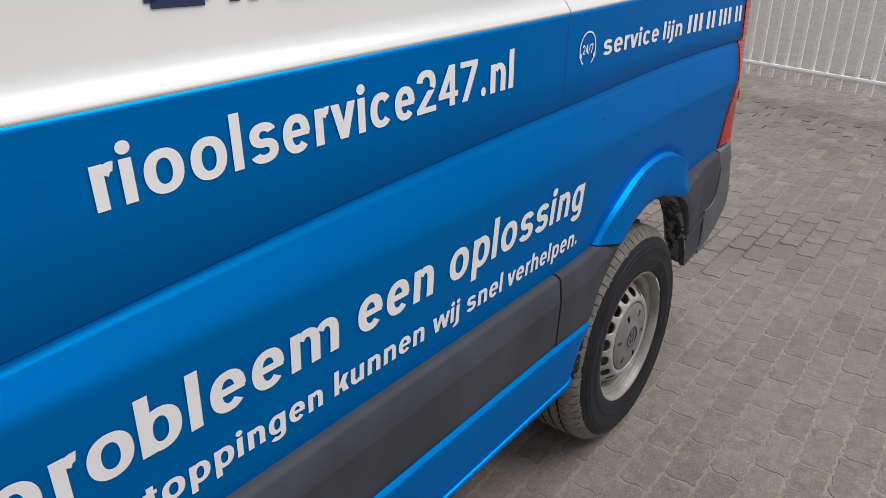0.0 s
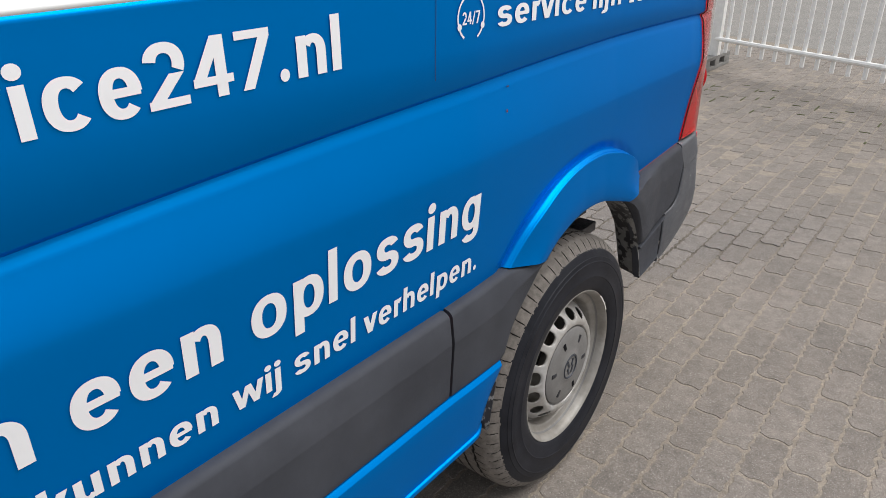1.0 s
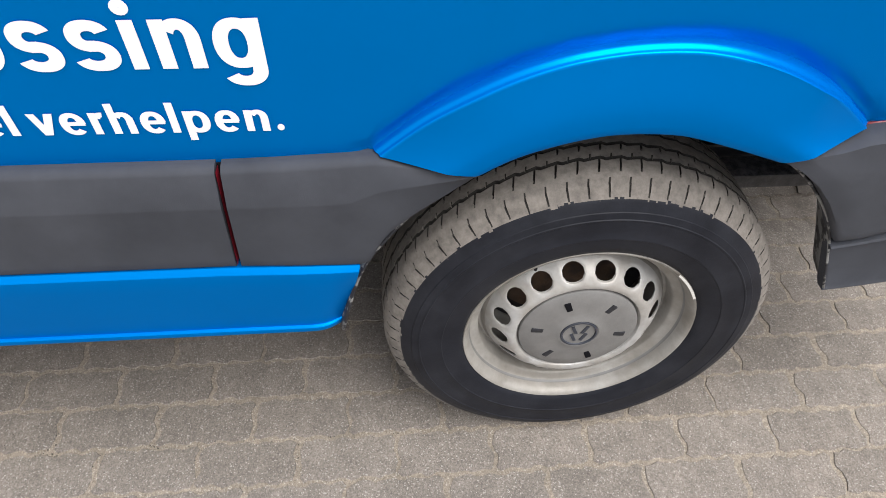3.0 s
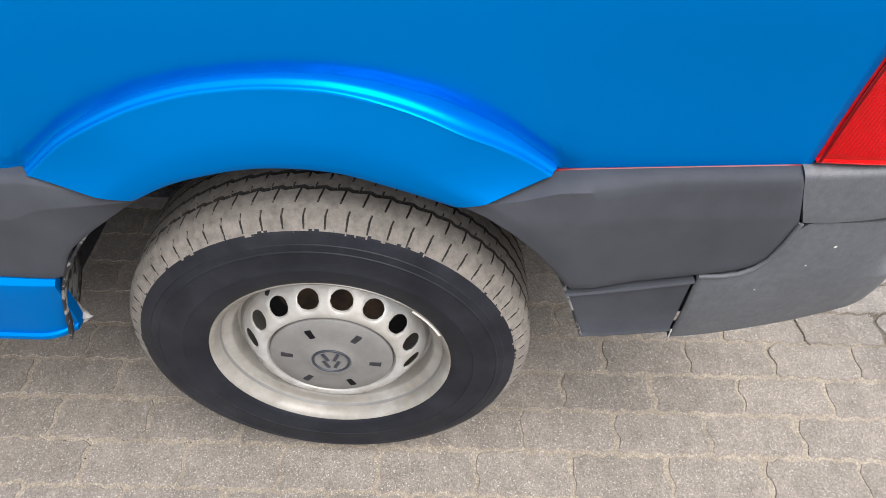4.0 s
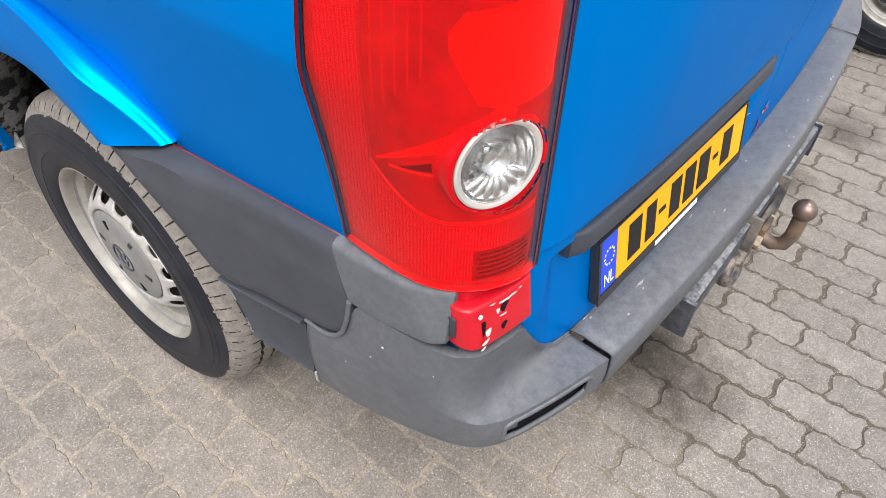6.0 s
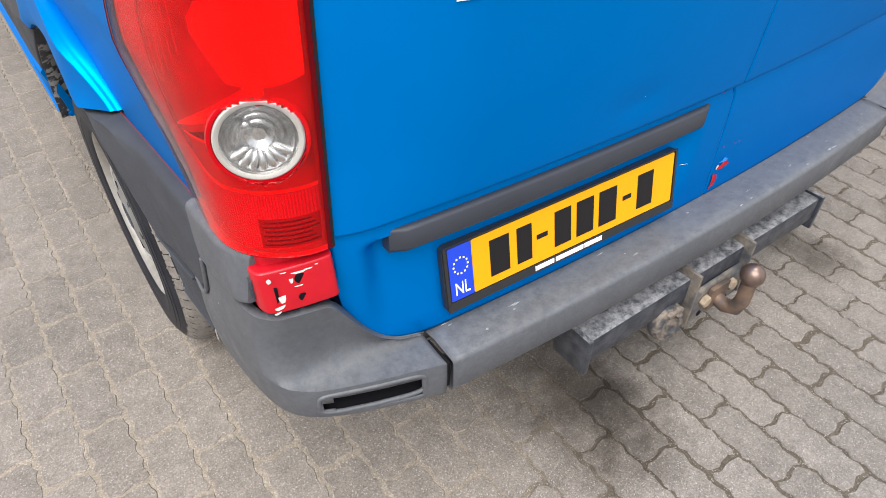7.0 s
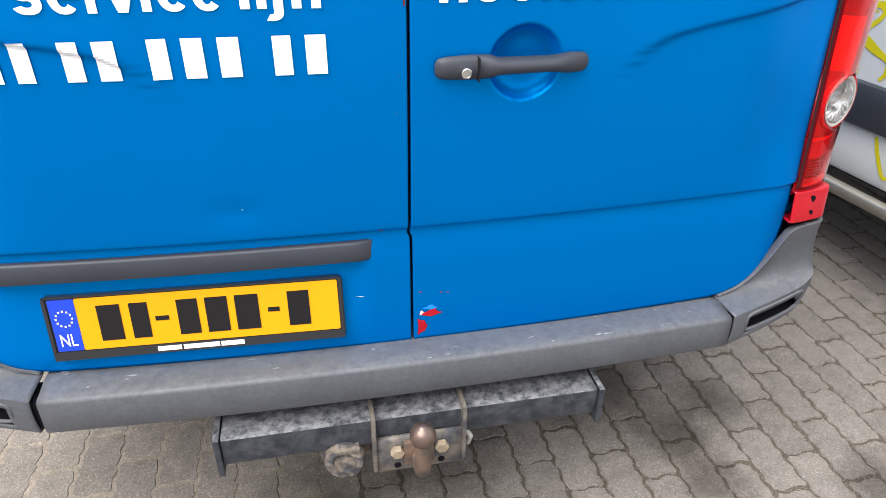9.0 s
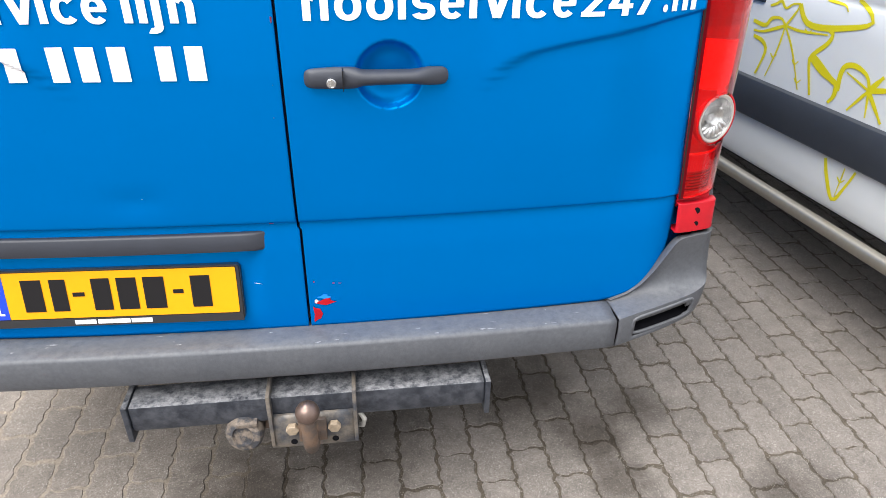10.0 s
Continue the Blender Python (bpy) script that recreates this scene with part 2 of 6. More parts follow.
def paving(name, light, dark, wet=None):
    """Weathered concrete: grit, per-block tone, broad stains, and dark patches, some oily, round the van's rear."""
    m = bpy.data.materials.new(name)
    m.use_nodes = True
    n, l = m.node_tree.nodes, m.node_tree.links
    b = n["Principled BSDF"]
    geo = n.new("ShaderNodeNewGeometry")

    def tex(size, detail, rough_=0.6):
        t = n.new("ShaderNodeTexNoise")
        t.inputs["Scale"].default_value, t.inputs["Detail"].default_value, t.inputs["Roughness"].default_value = size, detail, rough_
        l.new(geo.outputs["Position"], t.inputs["Vector"])
        return t.outputs["Fac"]

    def ramp(src, lo, hi, a=0.0, c=1.0):
        r = n.new("ShaderNodeMapRange")
        for k, v in (("From Min", lo), ("From Max", hi), ("To Min", a), ("To Max", c)):
            r.inputs[k].default_value = v
        l.new(src, r.inputs["Value"])
        return r.outputs[0]

    def mixed(kind, fac, a, c):
        mx = n.new("ShaderNodeMixRGB")
        mx.blend_type = kind
        for sock, v in (("Fac", fac), ("Color1", a), ("Color2", c)):
            if isinstance(v, bpy.types.NodeSocket):
                l.new(v, mx.inputs[sock])
            else:
                mx.inputs[sock].default_value = v if not isinstance(v, tuple) else (*v, 1)
        return mx.outputs[0]

    out = mixed("MIX", ramp(tex(1.3, 6), 0.35, 0.65), light, dark)
    if wet:
        # washed-out, darker joints behind the van, with a ragged border
        sep = n.new("ShaderNodeSeparateXYZ")
        l.new(geo.outputs["Position"], sep.inputs[0])
        slope = n.new("ShaderNodeMath")
        slope.operation = "MULTIPLY_ADD"
        l.new(sep.outputs["X"], slope.inputs[0])
        slope.inputs[1].default_value = -1.5
        l.new(sep.outputs["Y"], slope.inputs[2])
        rag = n.new("ShaderNodeMath")
        rag.operation = "ADD"
        l.new(slope.outputs[0], rag.inputs[0])
        l.new(ramp(tex(2.2, 5), 0.2, 0.8, -0.5, 0.5), rag.inputs[1])
        washed = n.new("ShaderNodeMath")
        washed.operation = "MULTIPLY"
        l.new(ramp(rag.outputs[0], 0.18, 0.68, 0.0, 0.9), washed.inputs[0])
        l.new(ramp(sep.outputs["Y"], 1.7, 2.8, 1.0, 0.0), washed.inputs[1])
        out = mixed("MIX", washed.outputs[0], out, wet)
    info = n.new("ShaderNodeObjectInfo")
    both = n.new("ShaderNodeMath")
    both.operation = "ADD"
    l.new(info.outputs["Random"], both.inputs[0])
    l.new(geo.outputs["Random Per Island"], both.inputs[1])
    fr = n.new("ShaderNodeMath")
    fr.operation = "FRACT"
    l.new(both.outputs[0], fr.inputs[0])
    out = mixed("MULTIPLY", 1.0, out, ramp(fr.outputs[0], 0, 1, 0.89, 1.09))
    out = mixed("MULTIPLY", 1.0, out, ramp(tex(18, 5, 0.7), 0.3, 0.7, 0.80, 1.18))
    out = mixed("MULTIPLY", 1.0, out, ramp(tex(150, 5, 0.9), 0.32, 0.68, 0.70, 1.28))
    # grains of aggregate, each with its own tone
    cells = n.new("ShaderNodeTexVoronoi")
    cells.inputs["Scale"].default_value, cells.inputs["Randomness"].default_value = 430.0, 1.0
    l.new(geo.outputs["Position"], cells.inputs["Vector"])
    tone = n.new("ShaderNodeSeparateColor")
    l.new(cells.outputs["Color"], tone.inputs[0])
    out = mixed("MULTIPLY", 1.0, out, ramp(tone.outputs[0], 0, 1, 0.76, 1.22))
    out = mixed("MIX", ramp(tone.outputs[1], 0.94, 0.96, 0.0, 0.42), out, (0.56, 0.53, 0.49))
    out = mixed("MIX", ramp(tone.outputs[2], 0.93, 0.95, 0.0, 0.55), out, (0.12, 0.10, 0.083))
    # pale chips of aggregate
    out = mixed("MIX", ramp(tex(520, 2), 0.66, 0.73, 0.0, 0.4), out, (0.50, 0.47, 0.43))
    # oily stains and wider dark patches round the van's rear, with ragged edges
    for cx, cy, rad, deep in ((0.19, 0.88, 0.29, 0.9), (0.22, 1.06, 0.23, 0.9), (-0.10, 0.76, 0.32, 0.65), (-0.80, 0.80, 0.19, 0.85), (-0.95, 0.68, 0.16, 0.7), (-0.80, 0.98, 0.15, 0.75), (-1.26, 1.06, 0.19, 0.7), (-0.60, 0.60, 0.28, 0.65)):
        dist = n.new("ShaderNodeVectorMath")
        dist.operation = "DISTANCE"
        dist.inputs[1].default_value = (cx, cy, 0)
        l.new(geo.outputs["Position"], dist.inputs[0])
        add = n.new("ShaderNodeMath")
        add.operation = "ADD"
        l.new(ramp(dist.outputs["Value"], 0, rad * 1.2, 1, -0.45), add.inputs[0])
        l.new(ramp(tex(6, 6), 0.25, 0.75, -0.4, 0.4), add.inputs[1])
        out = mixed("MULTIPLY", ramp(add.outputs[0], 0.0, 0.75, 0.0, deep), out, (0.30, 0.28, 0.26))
    l.new(out, b.inputs["Base Color"])
    b.inputs["Roughness"].default_value, b.inputs["Specular IOR Level"].default_value = 0.85, 0.3
    bp = n.new("ShaderNodeBump")
    bp.inputs["Strength"].default_value, bp.inputs["Distance"].default_value = 0.4, 0.003
    l.new(mixed("ADD", 0.6, tex(240, 4, 0.7), tone.outputs[0]), bp.inputs["Height"])
    l.new(bp.outputs[0], b.inputs["Normal"])
    return m


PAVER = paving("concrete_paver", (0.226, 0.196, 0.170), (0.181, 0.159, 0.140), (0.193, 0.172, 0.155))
YARD = paving("grey_yard", (0.23, 0.215, 0.197), (0.19, 0.180, 0.165))
SAND = paving("joint_sand", (0.290, 0.245, 0.196), (0.238, 0.203, 0.164), (0.082, 0.067, 0.050))

# ---- mesh helpers ----


def part(name, bm, mat, parent=None, label="", smooth=35, solid=0.0, bevel=0.0):
    """Links a bmesh as one mesh object under parent."""
    me = bpy.data.meshes.new(name)
    bm.normal_update()
    for f in bm.faces:
        f.smooth = smooth > 0
    bm.to_mesh(me)
    bm.free()
    if smooth > 0:
        me.set_sharp_from_angle(angle=radians(smooth))
    for mt in mat if isinstance(mat, (list, tuple)) else [mat]:
        me.materials.append(mt)
    ob = new(name, me)
    if parent is not None:
        ob.parent = parent
    if label:
        ob["label"] = label
    if solid:
        md = ob.modifiers.new("thickness", "SOLIDIFY")
        md.thickness, md.offset = solid, -1
    if bevel:
        md = ob.modifiers.new("edges", "BEVEL")
        md.width, md.segments, md.limit_method, md.angle_limit = bevel, 2, "ANGLE", radians(40)
    return ob


def thing(name, label, category, group="", kind="", at=(0, 0, 0)):
    ob = new(name)
    ob.location = at
    ob.empty_display_size = 0.2
    return tagged(ob, label, category, group, kind)


def grid(rows, close=False, keep=None, outward=None):
    """Quads through rows of points. keep(i, j): which quads stay. outward: a direction that the faces should look in."""
    bm = bmesh.new()
    vs = [[bm.verts.new(p) for p in row] for row in rows]
    for i in range(len(vs) - 1):
        n = len(vs[i])
        for j in range(n if close else n - 1):
            if keep is None or keep(i, j):
                try:
                    bm.faces.new((vs[i][j], vs[i][(j + 1) % n], vs[i + 1][(j + 1) % n], vs[i + 1][j]))
                except ValueError:
                    pass
    bmesh.ops.remove_doubles(bm, verts=bm.verts, dist=2e-4)
    bmesh.ops.dissolve_degenerate(bm, edges=bm.edges, dist=1e-5)
    bm.normal_update()
    if outward is not None:
        tilt = sum((f.normal * f.calc_area() for f in bm.faces), Vector())
        if tilt.dot(Vector(outward)) < 0:
            bmesh.ops.reverse_faces(bm, faces=bm.faces)
    return bm


def box(x0, x1, y0, y1, z0, z1, bm=None, m=None, bev=0.0):
    bm = bm or bmesh.new()
    mat = Matrix.Translation(((x0 + x1) / 2, (y0 + y1) / 2, (z0 + z1) / 2)) @ Matrix.Diagonal((abs(x1 - x0), abs(y1 - y0), abs(z1 - z0), 1))
    got = bmesh.ops.create_cube(bm, size=1, matrix=(m @ mat) if m else mat)
    if bev:
        bmesh.ops.bevel(bm, geom=list({e for v in got["verts"] for e in v.link_edges}), offset=bev, segments=2, profile=0.6, affect="EDGES")
    return bm


def revolve(profile, n, m=None, bm=None, close=True):
    """A (r, x) profile turned round the x axis."""
    bm = bm or bmesh.new()
    m = m or Matrix()
    rings = [[bm.verts.new(m @ Vector((x, r * math.cos(2 * math.pi * k / n), r * math.sin(2 * math.pi * k / n)))) for k in range(n)] for r, x in profile]
    for a, b in zip(rings, rings[1:]):
        for k in range(n):
            bm.faces.new((a[k], a[(k + 1) % n], b[(k + 1) % n], b[k]))
    return bm


def capped(profile, n, m=None, bm=None):
    """As revolve, with both ends closed."""
    bm = bm or bmesh.new()
    start = len(bm.verts)
    revolve(profile, n, m, bm)
    bm.verts.ensure_lookup_table()
    vs = [bm.verts[i] for i in range(start, len(bm.verts))]
    bm.faces.new(vs[:n][::-1])
    bm.faces.new(vs[-n:])
    return bm


def tube(path, radius, n=8, bm=None):
    """A round bar along a path of points."""
    bm = bm or bmesh.new()
    path = [Vector(p) for p in path]
    rings = []
    for i, p in enumerate(path):
        d = (path[min(i + 1, len(path) - 1)] - path[max(i - 1, 0)]).normalized()
        a = d.orthogonal().normalized() if i == 0 else (rings[-1][1] - d * rings[-1][1].dot(d)).normalized()
        b = d.cross(a)
        rings.append(([bm.verts.new(p + radius * (math.cos(2 * math.pi * k / n) * a + math.sin(2 * math.pi * k / n) * b)) for k in range(n)], a))
    for (r0, _), (r1, _) in zip(rings, rings[1:]):
        for k in range(n):
            bm.faces.new((r0[k], r0[(k + 1) % n], r1[(k + 1) % n], r1[k]))
    bm.faces.new(rings[0][0][::-1])
    bm.faces.new(rings[-1][0])
    return bm


def curve_through(points, n):
    """n + 1 points on a smooth line through the given ones, evenly spread."""
    pts = np.array(points, float)
    ext = np.vstack([2 * pts[0] - pts[1], pts, 2 * pts[-1] - pts[-2]])
    dense = []
    for i in range(1, len(ext) - 2):
        p0, p1, p2, p3 = ext[i - 1], ext[i], ext[i + 1], ext[i + 2]
        for t in np.linspace(0, 1, 16, endpoint=False):
            dense.append(0.5 * (2 * p1 + (p2 - p0) * t + (2 * p0 - 5 * p1 + 4 * p2 - p3) * t * t + (3 * p1 - p0 - 3 * p2 + p3) * t ** 3))
    dense = np.array(dense + [pts[-1]])
    d = np.r_[0, np.cumsum(np.linalg.norm(np.diff(dense, axis=0), axis=1))]
    s = np.linspace(0, d[-1], n + 1)
    return np.array([np.interp(s, d, dense[:, k]) for k in range(dense.shape[1])]).T


def letters(text, bold=0.0):
    """Flat letter meshes as (vertices, faces), scaled so that the ascender is 1 high and the line 0 to 1 wide."""
    def flat(body):
        cu = bpy.data.curves.new("lettering", "FONT")
        cu.body, cu.offset, cu.resolution_u = body, bold, 4
        ob = bpy.data.objects.new("lettering", cu)
        scene.collection.objects.link(ob)
        me = bpy.data.meshes.new_from_object(ob.evaluated_get(bpy.context.evaluated_depsgraph_get()))
        vs = np.array([v.co[:2] for v in me.vertices])
        fs = [tuple(p.vertices) for p in me.polygons]
        bpy.data.objects.remove(ob)
        bpy.data.curves.remove(cu)
        bpy.data.meshes.remove(me)
        return vs, fs
    tall = flat("l")[0][:, 1]
    vs, fs = flat(text)
    vs[:, 0] = (vs[:, 0] - vs[:, 0].min()) / np.ptp(vs[:, 0])
    vs[:, 1] = (vs[:, 1] - max(tall.min(), 0)) / (tall.max() - max(tall.min(), 0))
    return vs, fs


# advance, left and right bearing of a plain grotesque's letters, in thousandths
SPACING = {"a": (544, 50, 58), "b": (561, 62, 44), "c": (523, 44, 34), "d": (564, 44, 62), "e": (530, 46, 36), "f": (347, 20, 8), "g": (561, 44, 62), "h": (551, 62, 60), "i": (243, 62, 62),
           "j": (239, -40, 62), "k": (507, 62, 8), "l": (243, 62, 62), "m": (876, 62, 60), "n": (552, 62, 60), "o": (570, 44, 44), "p": (561, 62, 44), "r": (338, 62, 8), "s": (516, 40, 40),
           "t": (327, 8, 24), "u": (551, 60, 62), "v": (484, 10, 10), "w": (751, 12, 12), "2": (562, 46, 42), "4": (562, 24, 24), "7": (562, 38, 38), ".": (263, 70, 60), "/": (412, 10, 20)}
XH, STEM, BAR, TAIL = 0.715, 0.192, 0.155, -0.275


def block(x0, x1, z0, z1, n=8):
    """An upright or level stroke, as rows of points."""
    return [[(x0, z0 + (z1 - z0) * k / n), (x1, z0 + (z1 - z0) * k / n)] for k in range(n + 1)]


def slant(x0, z0, x1, z1, w, n=8):
    """A leaning stroke, w wide on the level, between two heights."""
    return [[(x0 + (x1 - x0) * k / n, z0 + (z1 - z0) * k / n), (x0 + w + (x1 - x0) * k / n, z0 + (z1 - z0) * k / n)] for k in range(n + 1)]


def bow(x0, x1, z0, z1, a0=0, a1=360, sx=STEM, sz=BAR, n=40, square=2.2):
    """A round stroke within a box, from one angle to another."""
    rows = []
    for k in range(n + 1):
        a = math.radians(a0 + (a1 - a0) * k / n)
        c, q = math.cos(a), math.sin(a)
        c, q = math.copysign(abs(c) ** (2 / square), c), math.copysign(abs(q) ** (2 / square), q)
        rx, rz, cx, cz = (x1 - x0) / 2, (z1 - z0) / 2, (x0 + x1) / 2, (z0 + z1) / 2
        rows.append([(cx + rx * c, cz + rz * q), (cx + (rx - sx) * c, cz + (rz - sz) * q)])
    return rows


def dot(x, z, r, high):
    return [[(x + f * r * math.cos(2 * math.pi * k / 16), z + f * high * math.sin(2 * math.pi * k / 16)) for f in (0.02, 1.0)] for k in range(17)]


def arch(x0, x1, z):
    """The shoulder of an n with its right leg, from the stem at x0."""
    left = x0 + 0.35 * STEM
    return [bow(left, x1, z - 0.60, z + 0.012, 0, 148), block(x1 - STEM, x1, 0, z - 0.29)]


def strokes(ch, W):
    """The strokes of one letter of a plain grotesque, W wide on an ascender of 1."""
    lo, hi = -0.012, XH + 0.012
    ring = bow(0, W, lo, hi)
    mid = W / 2
    if ch in "ilj":
        x0 = W - STEM
        out = [block(x0, W, 0 if ch != "j" else -0.10, 1.0 if ch == "l" else XH)]
        if ch != "l":
            out.append(dot(x0 + STEM / 2, 0.885, STEM * 0.58, 0.108))
        if ch == "j":
            out.append(bow(x0 - 0.30, W, TAIL, 0.10, 0, -112))
        return out
    if ch == "n":
        return [block(0, STEM, 0, XH)] + arch(0, W, XH)
    if ch == "h":
        return [block(0, STEM, 0, 1.0)] + arch(0, W, XH)
    if ch == "m":
        return [block(0, STEM, 0, XH)] + arch(0, mid + STEM / 2, XH) + arch(mid - STEM / 2, W, XH)
    if ch == "u":
        return [[[(W - x, XH - z) for x, z in row] for row in st] for st in strokes("n", W)]
    if ch == "r":
        return [block(0, STEM, 0, XH), bow(0.30 * STEM, W + 0.20, XH - 0.60, hi, 82, 150)]
    if ch == "o":
        return [ring]
    if ch == "c":
        return [bow(0, W + 0.02, lo, hi, 40, 320)]
    if ch == "e":
        return [bow(0, W, lo, hi, 0, 318), block(0.5 * STEM, W - 0.02, XH * 0.5 - 0.055, XH * 0.5 + 0.075, 2)]
    if ch == "s":
        m, h = XH * 0.5, BAR * 0.52
        return [bow(0.02, W - 0.015, m - h, hi, 20, 300, STEM * 0.98), bow(0.0, W, lo, m + h, 120, -160, STEM * 0.98)]
    if ch == "p":
        return [block(0, STEM, TAIL, XH), ring]
    if ch == "b":
        return [block(0, STEM, 0, 1.0), ring]
    if ch == "g":
        return [ring, block(W - STEM, W, -0.05, XH), bow(0.02, W, TAIL - 0.012, 0.21, 0, -152)]
    if ch == "t":
        x = 0.27 * W
        return [block(x, x + STEM, 0.15, 0.885), block(0, W - 0.02, XH - 0.125, XH, 2), bow(x, W + 0.16, -0.012, 0.36, 180, 285)]
    if ch == "k":
        return [block(0, STEM, 0, 1.0), slant(STEM * 0.75, 0.22, W - STEM * 1.22, XH, STEM * 1.18), slant(W - STEM * 1.2, 0.0, W * 0.36, 0.43, STEM * 1.2)]
    if ch == "v":
        return [slant(mid - STEM * 0.53, 0, 0, XH, STEM * 1.06), slant(mid - STEM * 0.53, 0, W - STEM * 1.06, XH, STEM * 1.06)]
    if ch == "w":
        w, q = STEM * 0.96, W * 0.27
        return [slant(q - w / 2, 0, 0, XH, w), slant(q - w / 2, 0, mid - w / 2, XH, w), slant(W - q - w / 2, 0, mid - w / 2, XH, w), slant(W - q - w / 2, 0, W - w, XH, w)]
    if ch == "2":
        return [bow(0.0, W - 0.01, 0.36, 0.962, 172, -28), slant(0.0, 0.10, W - STEM * 1.45, 0.50, STEM * 1.25), block(0, W, 0, 0.135, 2)]
    if ch == "4":
        return [block(W * 0.56, W * 0.56 + STEM, 0, 0.95), block(0, W, 0.20, 0.335, 2), slant(0, 0.30, W * 0.56 - 0.03, 0.95, STEM * 1.1)]
    if ch == "7":
        return [block(0, W, 0.815, 0.95, 2), slant(0.10 * W, 0, W - STEM * 1.12, 0.83, STEM * 1.12)]
    if ch == "/":
        return [slant(0, -0.06, W - STEM * 0.8, 0.95, STEM * 0.8)]
    return [dot(mid, 0.105, mid, 0.112)]


def lettering(text, place, parent, mat, label=""):
    """A line of film lettering, one part a letter; place(u, v) maps the line onto its surface."""
    x, spans = 0, []
    for ch in text:
        adv, l, r = SPACING[ch]
        spans.append((x + l, x + adv - r))
        x += adv
    start, width = spans[0][0], spans[-1][1] - spans[0][0]
    for ch, (a, b) in zip(text, spans):
        W = (b - a) / 745
        bm = bmesh.new()
        for q, rows in enumerate(strokes(ch, W)):
            made = [[bm.verts.new(place((a + x * 745 - start) / width, z) + place.lift * (0.00015 * q)) for x, z in row] for row in rows]
            for r0, r1 in zip(made, made[1:]):
                bm.faces.new((r0[0], r0[1], r1[1], r1[0]))
        bm.normal_update()
        for f in bm.faces:
            if f.normal.dot(place.lift) < 0:
                f.normal_flip()
        part("letter", bm, mat, parent, label, smooth=0)


def lay(fn, lift):
    """Gives a placing function the direction in which strokes lie over one another."""
    fn.lift = Vector(lift)
    return fn


def bars(spans, place, parent, mat, label="", n=18):
    """Plain upright bars in place of digits: spans of (start, end) along the line."""
    for a, b in spans:
        a, b = a + 0.16 * (b - a), b - 0.16 * (b - a)
        rows = [[place(a + (b - a) * k / 6, v) for k in range(7)] for v in np.linspace(0, 1, n)]
        part("bar", grid(rows), mat, parent, label, smooth=0)

# ---- the blue van: surfaces ----
ARCH_OUT = curve_through([(-0.372, 0.818), (-0.297, 0.882), (-0.212, 0.931), (-0.136, 0.958), (-0.067, 0.970), (0.0, 0.974), (0.064, 0.970), (0.131, 0.955), (0.2, 0.928),
                          (0.275, 0.884), (0.349, 0.822)], 48)
ARCH_IN = curve_through([(-0.226, 0.783), (-0.170, 0.812), (-0.091, 0.834), (-0.018, 0.841), (0.055, 0.835), (0.128, 0.815), (0.204, 0.790)], 48)


def stand(y):
    """How much further the arch lip stands off the narrowing flank towards the rear."""
    return float(np.interp(y, (-0.05, 0.05, 0.15, 0.22, 0.30, 0.36, 0.42, 0.50), (0.0, 0.004, 0.013, 0.020, 0.019, 0.014, 0.008, 0.0)))


def half_width(y):
    """Half the van's width, narrowing a little towards the rear."""
    return 1.0 - 0.042 * max(0.0, y + 0.5) - 0.05 * max(0.0, -2.9 - y) ** 1.5


def groove_z(y):
    return 1.223 - 0.0205 * (max(y, -1.9) - 0.25) ** 2


def edge_z(y):
    return 1.424 + 0.024 * max(y, -2.2)


def side_keys(y):
    g, w = groove_z(y), edge_z(y)
    low = [(0.55, -0.035), (0.78, -0.0135), (0.82, -0.0095), (0.86, -0.005), (0.90, -0.001), (0.95, 0.004), (1.00, 0.0092), (1.04, 0.0135), (1.07, 0.0165), (1.082, 0.0174), (1.088, 0.0176),
           (1.094, 0.0172)]
    # the shoulder falls from the crease into the groove
    fall = [(1.094 + (g - 0.004 - 1.094) * f, 0.0172 - 0.0192 * f ** 1.15) for f in (0.15, 0.3, 0.45, 0.6, 0.75, 0.87, 0.95)]
    return low + fall + [(g - 0.002, -0.0055), (g + 0.003, -0.0070), (g + 0.008, 0.0025), (g + 0.014, 0.0085), (1.285, 0.0095), (1.32, 0.0105), (w - 0.03, 0.0115),
                         (w - 0.008, 0.012), (w - 0.001, 0.0125), (w + 0.004, 0.012), (w + 0.014, 0.004), (w + 0.026, -0.004), (w + 0.04, -0.007),
                         (1.55, -0.008), (1.70, -0.016), (1.90, -0.032), (2.10, -0.055), (2.30, -0.09)]


def side_off(y, z):
    zs, os_ = zip(*side_keys(y))
    off = float(np.interp(z, zs, os_))
    d = np.min(np.hypot(ARCH_OUT[:, 0] - y, ARCH_OUT[:, 1] - z))
    # the quarter panel swells a little behind the wheel
    off += 0.014 * min(1.0, max(0.0, (y - 0.1) / 0.5)) * math.exp(-(((z - 1.16) / 0.16) ** 2))
    return off - 0.007 * math.exp(-((d / 0.015) ** 2))


def side(y, z, proud=0.0):
    """A point on the van's left flank."""
    return Vector((half_width(y) + side_off(y, z) + proud, y, z))


def corner_lean(z):
    """How far the edge beside the tail lamps leans forward with height."""
    return float(np.interp(z, (0.84, 1.05, 1.25, 1.6, 2.0, 2.45), (0, -0.008, -0.016, -0.032, -0.06, -0.13)))


def corner_in(z):
    """How far that edge leans inwards."""
    return float(np.interp(z, (0.84, 2.45), (0, 0.085)))


